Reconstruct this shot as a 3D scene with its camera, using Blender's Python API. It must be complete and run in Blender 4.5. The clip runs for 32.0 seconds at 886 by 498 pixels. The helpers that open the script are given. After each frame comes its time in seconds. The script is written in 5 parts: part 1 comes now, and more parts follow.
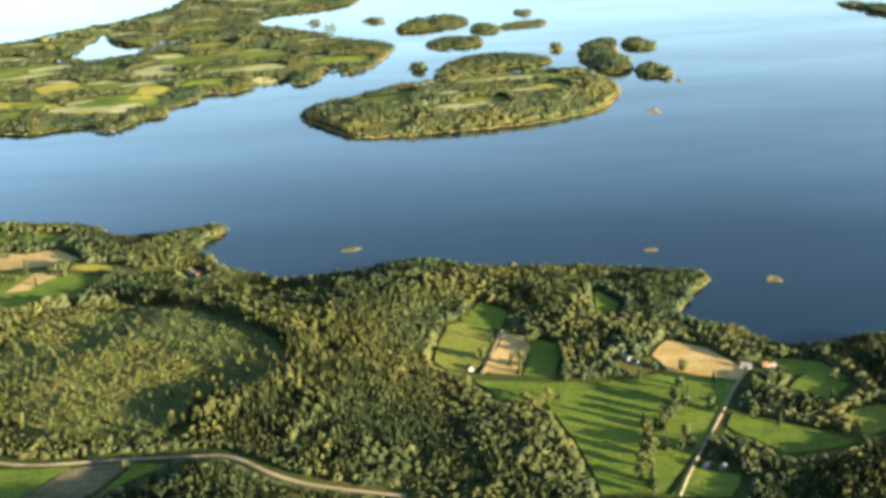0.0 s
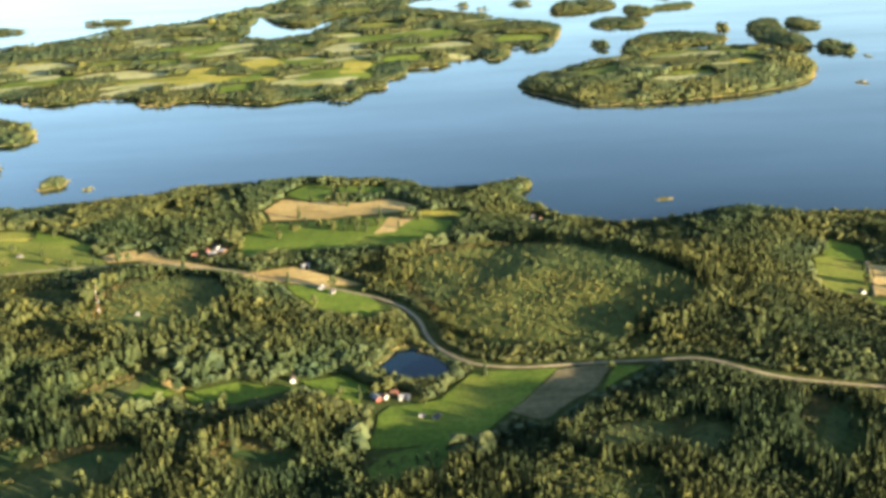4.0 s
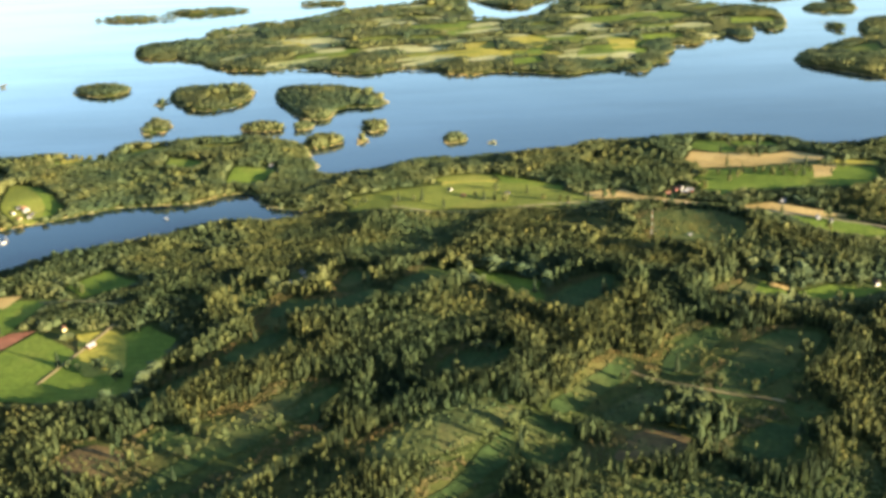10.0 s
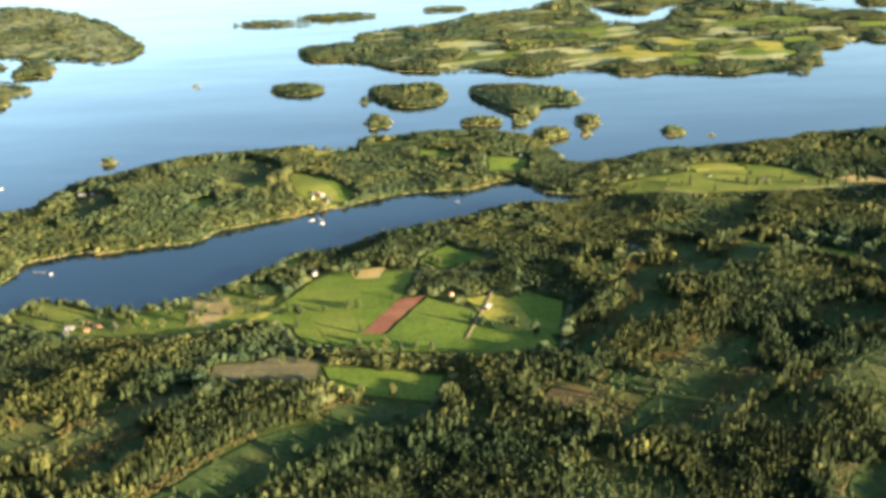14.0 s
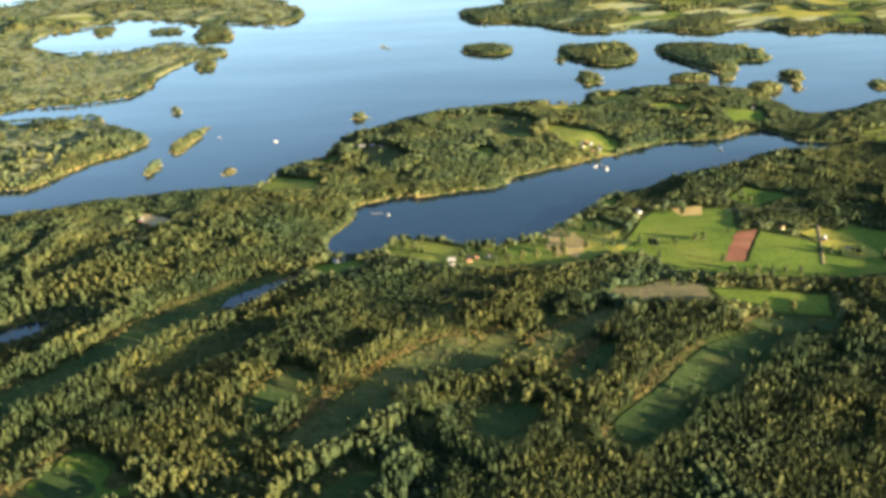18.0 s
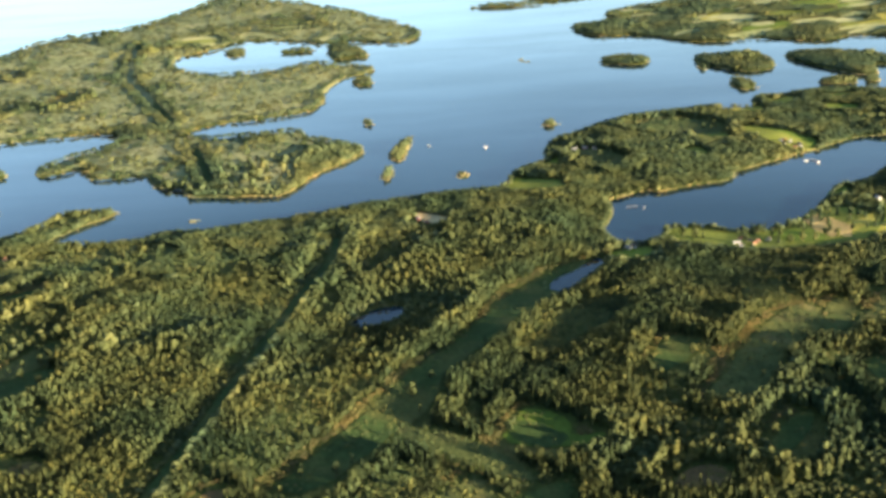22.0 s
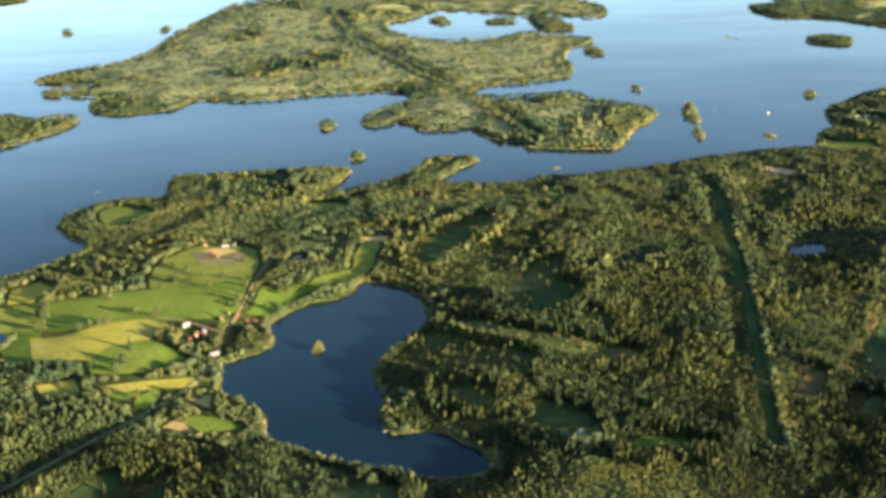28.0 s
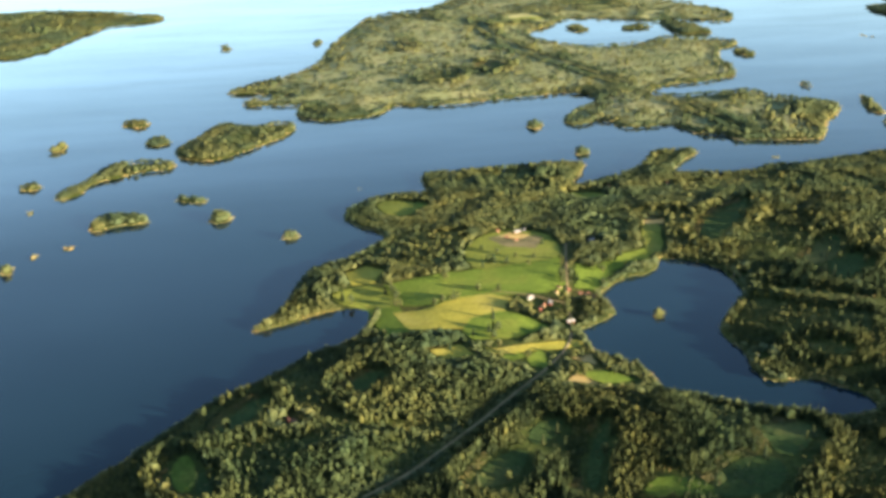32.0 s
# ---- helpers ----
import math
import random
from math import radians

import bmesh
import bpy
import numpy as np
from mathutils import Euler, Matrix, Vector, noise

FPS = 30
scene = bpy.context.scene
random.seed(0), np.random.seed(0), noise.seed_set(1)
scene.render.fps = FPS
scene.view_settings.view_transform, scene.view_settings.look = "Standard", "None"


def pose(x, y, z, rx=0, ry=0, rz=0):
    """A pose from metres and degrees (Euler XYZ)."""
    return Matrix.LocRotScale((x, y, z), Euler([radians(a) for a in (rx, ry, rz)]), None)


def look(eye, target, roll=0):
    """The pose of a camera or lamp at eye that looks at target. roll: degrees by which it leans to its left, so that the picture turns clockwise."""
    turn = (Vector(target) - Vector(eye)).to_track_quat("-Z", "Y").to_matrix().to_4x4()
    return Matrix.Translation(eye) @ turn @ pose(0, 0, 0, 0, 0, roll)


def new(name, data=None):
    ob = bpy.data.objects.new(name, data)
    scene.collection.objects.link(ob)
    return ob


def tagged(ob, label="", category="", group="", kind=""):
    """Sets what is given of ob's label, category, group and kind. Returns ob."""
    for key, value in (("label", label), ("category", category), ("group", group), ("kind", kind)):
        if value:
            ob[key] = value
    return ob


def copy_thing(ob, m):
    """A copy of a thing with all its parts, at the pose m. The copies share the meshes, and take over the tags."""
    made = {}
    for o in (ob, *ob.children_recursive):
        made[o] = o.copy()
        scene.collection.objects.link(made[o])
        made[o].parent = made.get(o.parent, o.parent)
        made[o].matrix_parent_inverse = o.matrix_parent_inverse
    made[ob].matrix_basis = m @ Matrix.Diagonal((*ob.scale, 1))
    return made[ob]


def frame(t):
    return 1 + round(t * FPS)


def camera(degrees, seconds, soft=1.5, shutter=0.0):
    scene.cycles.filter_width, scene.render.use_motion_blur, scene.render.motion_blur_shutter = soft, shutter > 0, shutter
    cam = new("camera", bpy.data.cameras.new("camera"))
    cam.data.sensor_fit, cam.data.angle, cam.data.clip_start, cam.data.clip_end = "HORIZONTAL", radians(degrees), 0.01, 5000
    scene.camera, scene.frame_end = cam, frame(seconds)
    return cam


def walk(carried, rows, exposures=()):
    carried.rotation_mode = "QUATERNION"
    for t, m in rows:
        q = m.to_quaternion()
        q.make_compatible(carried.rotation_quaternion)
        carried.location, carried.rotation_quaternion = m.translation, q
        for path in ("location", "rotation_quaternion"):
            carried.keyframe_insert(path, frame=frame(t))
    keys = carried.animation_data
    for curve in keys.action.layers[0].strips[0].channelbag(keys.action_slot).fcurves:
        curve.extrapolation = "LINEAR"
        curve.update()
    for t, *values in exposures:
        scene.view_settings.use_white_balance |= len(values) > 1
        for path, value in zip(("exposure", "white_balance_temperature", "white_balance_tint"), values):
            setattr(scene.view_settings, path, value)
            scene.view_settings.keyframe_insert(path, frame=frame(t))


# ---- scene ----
cam = camera(43.2, 32.0, soft=3.9)
PATH = [
    (0, (1.26, -1.926, 148.518), (1.262, -0.045, 147.839), -2.8),
    (0.5, (-14.637, -6.917, 148.396), (-14.634, -5.033, 147.725), -2.7),
    (1, (-30.571, -11.993, 148.328), (-30.574, -10.1, 147.684), -2.8),
    (1.5, (-46.544, -17.149, 148.313), (-46.556, -15.259, 147.658), -3.1),
    (2, (-62.556, -22.377, 148.35), (-62.564, -20.487, 147.694), -3.0),
    (2.5, (-78.608, -27.671, 148.438), (-78.617, -25.781, 147.785), -2.8),
    (3, (-94.701, -33.025, 148.577), (-94.712, -31.134, 147.926), -3.0),
    (3.5, (-110.836, -38.433, 148.766), (-110.847, -36.548, 148.1), -2.6),
    (4, (-127.013, -43.89, 149.004), (-127.027, -42.011, 148.318), -2.8),
    (4.5, (-143.234, -49.389, 149.29), (-143.256, -47.518, 148.583), -2.7),
    (6.5, (-208.562, -71.707, 150.904), (-208.583, -69.831, 150.211), -3.1),
    (7, (-225.008, -77.343, 151.419), (-225.036, -75.472, 150.715), -3.8),
    (7.5, (-241.499, -82.993, 151.978), (-241.523, -81.116, 151.289), -3.4),
    (8, (-258.037, -88.653, 152.579), (-258.064, -86.777, 151.885), -3.5),
    (8.5, (-274.621, -94.318, 153.222), (-274.643, -92.435, 152.548), -3.0),
    (9, (-291.251, -99.986, 153.904), (-291.265, -98.104, 153.225), -2.8),
    (9.5, (-307.928, -105.652, 154.625), (-307.944, -103.772, 153.943), -2.5),
    (10, (-324.652, -111.314, 155.384), (-324.661, -109.438, 154.69), -2.1),
    (10.5, (-341.422, -116.968, 156.18), (-341.438, -115.098, 155.471), -2.5),
    (11, (-358.237, -122.612, 157.012), (-358.257, -120.737, 156.316), -2.7),
    (11.5, (-375.099, -128.243, 157.878), (-375.107, -126.368, 157.181), -2.3),
    (12, (-392.007, -133.859, 158.777), (-391.999, -131.983, 158.084), -2.0),
    (12.5, (-408.959, -139.457, 159.708), (-408.955, -137.588, 158.998), -2.4),
    (13, (-425.957, -145.037, 160.67), (-425.954, -143.172, 159.947), -2.4),
    (13.5, (-442.998, -150.595, 161.661), (-442.993, -148.721, 160.962), -2.2),
    (14, (-460.084, -156.13, 162.681), (-460.071, -154.249, 162.001), -2.0),
    (14.5, (-477.212, -161.642, 163.727), (-477.206, -159.767, 163.03), -2.0),
    (16.5, (-546.142, -183.432, 168.151), (-546.133, -181.564, 167.435), -2.2),
    (17, (-563.474, -188.812, 169.31), (-563.469, -186.946, 168.591), -2.3),
    (17.5, (-580.844, -194.165, 170.487), (-580.836, -192.3, 169.765), -2.3),
    (18, (-598.251, -199.491, 171.68), (-598.242, -197.631, 170.946), -2.4),
    (18.5, (-615.694, -204.79, 172.888), (-615.668, -202.926, 172.164), -2.7),
    (19, (-633.171, -210.064, 174.109), (-633.166, -208.193, 173.4), -3.7),
    (19.5, (-650.681, -215.312, 175.342), (-650.688, -213.443, 174.63), -4.2),
    (20, (-668.223, -220.536, 176.585), (-668.217, -218.666, 175.874), -4.2),
    (20.5, (-685.795, -225.736, 177.837), (-685.753, -223.872, 177.115), -4.1),
    (21, (-703.397, -230.916, 179.095), (-703.341, -229.048, 178.381), -3.7),
    (21.5, (-721.025, -236.076, 180.358), (-720.978, -234.21, 179.638), -3.9),
    (22, (-738.68, -241.218, 181.624), (-738.616, -239.346, 180.921), -3.4),
    (22.5, (-756.358, -246.344, 182.891), (-756.292, -244.489, 182.145), -3.0),
    (23, (-774.059, -251.456, 184.157), (-773.989, -249.598, 183.421), -2.6),
    (23.5, (-791.78, -256.558, 185.422), (-791.704, -254.702, 184.68), -2.5),
    (24, (-809.52, -261.651, 186.681), (-809.451, -259.788, 185.958), -2.7),
    (24.5, (-827.276, -266.739, 187.935), (-827.21, -264.876, 187.212), -2.7),
    (25, (-845.047, -271.825, 189.181), (-844.975, -269.972, 188.431), -2.4),
    (25.5, (-862.831, -276.912, 190.416), (-862.744, -275.063, 189.658), -1.9),
    (27.5, (-934.048, -297.349, 195.215), (-933.942, -295.502, 194.454), -1.5),
    (28, (-951.861, -302.5, 196.369), (-951.745, -300.646, 195.63), -1.1),
    (28.5, (-969.673, -307.678, 197.5), (-969.562, -305.825, 196.756), -1.6),
    (29, (-987.482, -312.886, 198.607), (-987.369, -311.023, 197.889), -1.9),
    (29.5, (-1005.284, -318.131, 199.686), (-1005.167, -316.265, 198.975), -1.7),
    (30, (-1023.077, -323.416, 200.737), (-1022.971, -321.55, 200.026), -2.4),
    (30.5, (-1040.858, -328.749, 201.755), (-1040.756, -326.879, 201.053), -2.6),
    (31, (-1058.625, -334.133, 202.741), (-1058.523, -332.261, 202.045), -2.8),
    (31.5, (-1076.374, -339.576, 203.69), (-1076.282, -337.705, 202.99), -2.8),
    (32, (-1094.103, -345.084, 204.6), (-1093.996, -343.22, 203.884), -2.6),
]
walk(cam, [(t, look(eye, target, roll)) for t, eye, target, roll in PATH])

# ---- light ----
SUN_AZ, SUN_EL = 122.0, 10.0          # degrees: compass way to the sun (clockwise from +y) and its height
sun = new("sun", bpy.data.lights.new("sun", "SUN"))
sun.data.energy, sun.data.angle, sun.data.color = 8.8, radians(0.6), (1.0, 0.84, 0.57)
_a, _e = radians(SUN_AZ), radians(SUN_EL)
TO_SUN = Vector((math.sin(_a) * math.cos(_e), math.cos(_a) * math.cos(_e), math.sin(_e)))
sun.matrix_world = TO_SUN.to_track_quat("Z", "Y").to_matrix().to_4x4()
world = bpy.data.worlds.new("sky")
scene.world = world
world.use_nodes = True
_sky = world.node_tree.nodes.new("ShaderNodeTexSky")
_sky.sky_type, _sky.sun_disc = "NISHITA", False
_sky.sun_elevation, _sky.sun_rotation = _e, _a
_sky.air_density, _sky.dust_density, _sky.ozone_density = 1.0, 1.0, 2.2
world.node_tree.links.new(_sky.outputs[0], world.node_tree.nodes["Background"].inputs[0])
world.node_tree.nodes["Background"].inputs[1].default_value = 0.128
scene.view_settings.exposure = 1.5

# ---- plan, in metres: x east, y north of the path's start ----
SHORE_EAST = [(155, 302), (136, 309), (124, 310), (106, 307), (99, 313), (93, 321), (79, 327), (79, 338), (91, 357), (97, 367), (76, 374), (56, 380), (36, 382), (11, 384), (-8, 398), (-29, 386), (-57, 378), (-64, 392), (-72, 394), (-86, 404), (-98, 425), (-87, 446), (-90, 449), (-115, 445), (-133, 443), (-147, 459), (-176, 466), (-205, 466)]
SHORE_MID = [(-245, 464), (-262, 447), (-280, 447), (-303, 444), (-317, 439), (-334, 440), (-360, 423), (-379, 416), (-388, 419), (-390, 443), (-393, 450), (-397, 469), (-407, 485), (-443, 497), (-482, 490), (-503, 485), (-503, 469), (-512, 461), (-532, 472), (-575, 464), (-604, 452), (-629, 428), (-646, 417), (-654, 395), (-657, 365), (-677, 357), (-685, 327), (-702, 326)]
SHORE_WEST = [(-751, 317), (-777, 305), (-797, 300), (-817, 295), (-841, 289), (-860, 295), (-876, 279), (-912, 283), (-918, 292), (-895, 323), (-887, 332), (-903, 335), (-922, 334), (-929, 312), (-948, 290), (-969, 279), (-982, 271), (-963, 319), (-972, 318), (-1005, 320), (-1024, 315), (-1066, 319), (-1069, 300), (-1063, 280), (-1091, 283), (-1115, 259), (-1114, 234), (-1090, 210)]
SHORE_END = [(-1104, 190), (-1116, 175), (-1127, 174), (-1139, 150), (-1140, 130), (-1148, 111), (-1155, 103), (-1152, 100), (-1136, 109), (-1121, 119), (-1103, 121), (-1101, 111), (-1106, 87), (-1124, 80), (-1144, 57), (-1162, 43), (-1178, 20), (-1192, 0), (-1205, -19), (-1240, -56), (-1271, -107), (-1900, -900), (1500, -900), (1500, 340)]
LAND = {
    'mainland': SHORE_EAST + SHORE_MID + SHORE_WEST + SHORE_END,
    'long_island': [(-83, 659), (-67, 626), (-53, 606), (-39, 591), (-15, 593), (4, 597), (26, 598), (51, 606), (74, 614), (96, 632), (105, 645), (117, 676), (117, 702), (110, 738), (92, 762), (53, 756), (14, 750), (-5, 729), (-24, 724), (-52, 696), (-72, 682)],
    'north_islet': [(-3, 747), (16, 809), (45, 824), (85, 806), (89, 785), (54, 773), (14, 750)],
    'east_isle': [(102, 803), (123, 869), (146, 876), (136, 810), (141, 770), (135, 735), (112, 737)],
    'point_isle': [(134, 739), (148, 769), (162, 734), (156, 714), (136, 723)],
    'rocky_isle': [(139, 831), (155, 873), (166, 843), (172, 834), (158, 813)],
    'isle_c1': [(-5, 894), (18, 921), (47, 892), (39, 870), (13, 863), (-4, 873)],
    'isle_c2': [(-29, 975), (-15, 1027), (32, 1032), (35, 974), (0, 956), (-28, 956)],
    'isle_c3': [(32, 959), (45, 986), (58, 963), (61, 934), (37, 926)],
    'isle_c4': [(59, 966), (84, 980), (104, 980), (96, 956), (62, 949)],
    'isle_c5': [(74, 1040), (86, 1058), (97, 1039), (85, 1014)],
    'isle_c6': [(356, 1008), (378, 989), (408, 942), (390, 877), (372, 921)],
    'isle_d1': [(-578, 635), (-571, 654), (-539, 651), (-532, 634), (-547, 615)],
    'isle_d2': [(-507, 612), (-501, 638), (-475, 642), (-448, 630), (-447, 595), (-459, 570), (-482, 569), (-495, 592)],
    'isle_d3': [(-435, 605), (-431, 626), (-397, 625), (-373, 607), (-357, 576), (-365, 559), (-388, 566), (-390, 539), (-395, 531), (-413, 540), (-424, 573)],
    'isle_d5': [(-445, 518), (-440, 528), (-418, 524), (-414, 513), (-433, 510)],
    'isle_e1': [(-747, 399), (-742, 427), (-730, 456), (-732, 428), (-737, 392)],
    'isle_e2': [(-752, 359), (-748, 381), (-741, 378), (-745, 355)],
    'isle_f1': [(-1233, 399), (-1227, 426), (-1205, 485), (-1190, 460), (-1152, 467), (-1152, 436), (-1174, 404), (-1201, 375), (-1220, 380)],
    'isle_f2': [(-1273, 374), (-1258, 385), (-1226, 380), (-1225, 363), (-1250, 358), (-1274, 340), (-1275, 318), (-1287, 307), (-1293, 327), (-1279, 344)],
    'isle_f4': [(-1257, 253), (-1254, 274), (-1234, 271), (-1224, 267), (-1223, 255), (-1240, 255), (-1254, 247)],
    'isle_f5': [(-1218, 295), (-1210, 303), (-1194, 296), (-1197, 286)],
    'isle_f6': [(-1193, 260), (-1186, 269), (-1175, 259), (-1180, 249), (-1188, 248)],
    'northwest_shore': [(-1631, 803), (-1462, 795), (-1430, 800), (-1395, 950), (-1385, 966), (-1328, 990), (-1336, 1018), (-1420, 1072), (-1557, 1120), (-1873, 1201)],
    'bay_isle': [(-802, 781), (-788, 748), (-765, 718), (-758, 729), (-771, 778), (-790, 802)],
    'west_spit': [(-1154, 499), (-1150, 521), (-1100, 514), (-1091, 491), (-1093, 472), (-1131, 463), (-1152, 482)],
    'far_shore': [(-340, 649), (-294, 660), (-257, 649), (-236, 637), (-223, 649), (-207, 650), (-191, 637), (-181, 646), (-176, 668), (-163, 669), (-165, 694), (-151, 712), (-151, 737), (-129, 733), (-124, 748), (-102, 764), (-93, 770), (-82, 759), (-80, 787), (-68, 805), (-69, 788), (-56, 781), (-41, 802), (-31, 865), (-25, 889), (-56, 915), (-97, 969), (-147, 1016), (-163, 1063), (-153, 1104), (-111, 1121), (-68, 1168), (-64, 1343), (-287, 1651), (-263, 1220), (-296, 1106), (-336, 1042), (-362, 1003), (-409, 974), (-446, 931), (-493, 906), (-532, 875), (-518, 833), (-549, 825), (-571, 821), (-570, 772), (-545, 743), (-520, 748)] + [(-493, 705), (-474, 693), (-449, 689), (-435, 700), (-404, 676), (-379, 663), (-356, 681), (-328, 668), (-308, 643), (-289, 657)],
    'west_island': [(-1110, 472), (-1088, 476), (-1079, 503), (-1058, 492), (-1039, 494), (-1009, 499), (-983, 506), (-932, 512), (-921, 478), (-949, 450), (-962, 421), (-954, 409), (-931, 423), (-924, 397), (-904, 396), (-887, 396), (-879, 370), (-861, 367), (-859, 351), (-840, 346), (-823, 343), (-801, 340), (-788, 377), (-761, 411), (-761, 430), (-785, 450), (-802, 469), (-799, 535), (-791, 561), (-793, 597), (-780, 643), (-767, 650), (-752, 666), (-766, 691)] + [(-815, 720), (-834, 696), (-864, 686), (-897, 692), (-931, 734), (-936, 785), (-902, 811), (-890, 849), (-856, 840), (-815, 814), (-774, 810), (-740, 782), (-716, 790), (-708, 852), (-741, 915), (-801, 1042), (-945, 1198), (-970, 1098), (-997, 1005), (-1040, 940), (-1091, 933), (-1114, 848), (-1137, 739), (-1140, 690), (-1164, 647), (-1128, 698), (-1160, 644), (-1194, 602), (-1222, 575), (-1195, 571), (-1155, 565), (-1203, 535), (-1193, 527), (-1138, 523)],
}
# islets: x, y, half width, half depth
ISLETS = [(-492, 530, 9.2, 15.5), (-364, 511, 8.2, 12.0), (-319, 480, 7.3, 11.0), (-299, 469, 3.0, 4.0), (-391, 482, 10.2, 12.0), (-370, 484, 4.1, 8.1), (-505, 593, 4.1, 8.2), (-405, 517, 6.1, 7.1), (95, 841, 6.1, 14.0), (126, 621, 3.0, 7.3), (158, 703, 2.2, 7.1), (117, 362, 3.2, 4.1), (-35, 414, 5.1, 3.0), (81, 397, 3.2, 3.0), (-88, 927, 4.1, 11.0), (-11, 816, 2.0, 6.0)]
ISLETS += [(-8, 787, 4.1, 9.0), (-1247, 432, 8.2, 13.2), (-1273, 489, 11.4, 10.0), (-1316, 433, 5.1, 11.2), (-1311, 340, 8.1, 7.3), (-1143, 220, 5.1, 5.1), (-1106, 297, 4.1, 2.0), (-1238, 787, 6.1, 9.1), (-1146, 790, 5.1, 15.0), (-1298, 290, 3.2, 4.1), (-977, 90, 2.2, 3.0), (-962, 345, 5.1, 7.1), (-982, 417, 5.1, 11.2), (-759, 491, 4.5, 8.1), (-705, 356, 4.0, 7.1), (-642, 455, 6.1, 4.0)]
ISLETS += [(-847, 308, 3.0, 3.0), (-795, 818, 22.5, 18.1), (-779, 750, 16.8, 26.3), (-882, 793, 9.5, 14.3), (-764, 623, 8.5, 15.1), (-1156, 95, 1.0, 2.0), (-1285, 195, 4.1, 7.3), (-1276, 215, 3.2, 5.1), (-1261, 223, 3.2, 4.1), (-89, 775, 11.4, 22.6), (-9, 787, 6.1, 12.6), (-630, 660, 2.2, 6.1), (-635, 671, 2.2, 7.0)]
ISLETS += [(-105, 1034, 8.5, 6.8), (-87, 1001, 6.4, 5.1), (-51, 1030, 10.5, 9.5), (-138, 1017, 5.4, 4.3), (-262, 975, 23.9, 14.3), (-555, 998, 41.4, 14.5), (-615, 967, 38.1, 9.5), (-880, 776, 9.2, 7.4), (-822, 775, 16.9, 8.5), (-1234, 779, 5.8, 4.6), (-1145, 783, 5.7, 4.6), (-440, 1028, 26.4, 13.2)]
LAKES = {
    'inlet': [(-644, 232), (-646, 249), (-634, 280), (-638, 293), (-612, 307), (-606, 302), (-564, 315), (-559, 329), (-528, 345), (-506, 356), (-502, 359), (-475, 379), (-450, 378), (-436, 380), (-426, 392), (-413, 389), (-408, 373), (-399, 364), (-370, 362), (-399, 347), (-420, 352), (-451, 330), (-470, 320), (-480, 318), (-496, 305), (-520, 291), (-534, 270), (-551, 249), (-565, 238), (-585, 235), (-597, 244), (-618, 251), (-622, 239), (-628, 229)],
    'lake': [(-957, 156), (-936, 142), (-935, 125), (-932, 108), (-946, 90), (-958, 70), (-955, 59), (-953, 50), (-954, 35), (-951, 24), (-937, 25), (-927, 18), (-916, 0), (-929, -5), (-948, -1), (-949, 2), (-960, 4), (-974, 12), (-986, 21), (-992, 31), (-992, 40), (-1002, 54), (-1012, 61), (-1012, 74), (-1011, 83), (-995, 92), (-994, 103), (-999, 111), (-986, 132), (-965, 138), (-960, 153)],
    'pondA': [(-152, 260), (-147, 269), (-143, 277), (-135, 270), (-128, 260), (-130, 251), (-139, 250)],
    'pondB': [(-764, 163), (-757, 177), (-743, 181), (-741, 173), (-746, 163), (-756, 158)],
    'river': [(-685, 179), (-680, 193), (-672, 201), (-655, 220), (-649, 216), (-663, 198), (-674, 184)],
    'marsh': [(-884, 492), (-868, 514), (-843, 519), (-814, 527), (-786, 544), (-780, 499), (-793, 466), (-805, 484), (-821, 481), (-844, 477), (-867, 478)],
    'lagoon': [(-307, 897), (-292, 921), (-298, 976), (-296, 1035), (-284, 989), (-268, 961), (-239, 952), (-233, 990), (-200, 1008), (-169, 1023), (-189, 986), (-218, 968), (-229, 924), (-241, 898), (-263, 884), (-282, 887)],
}
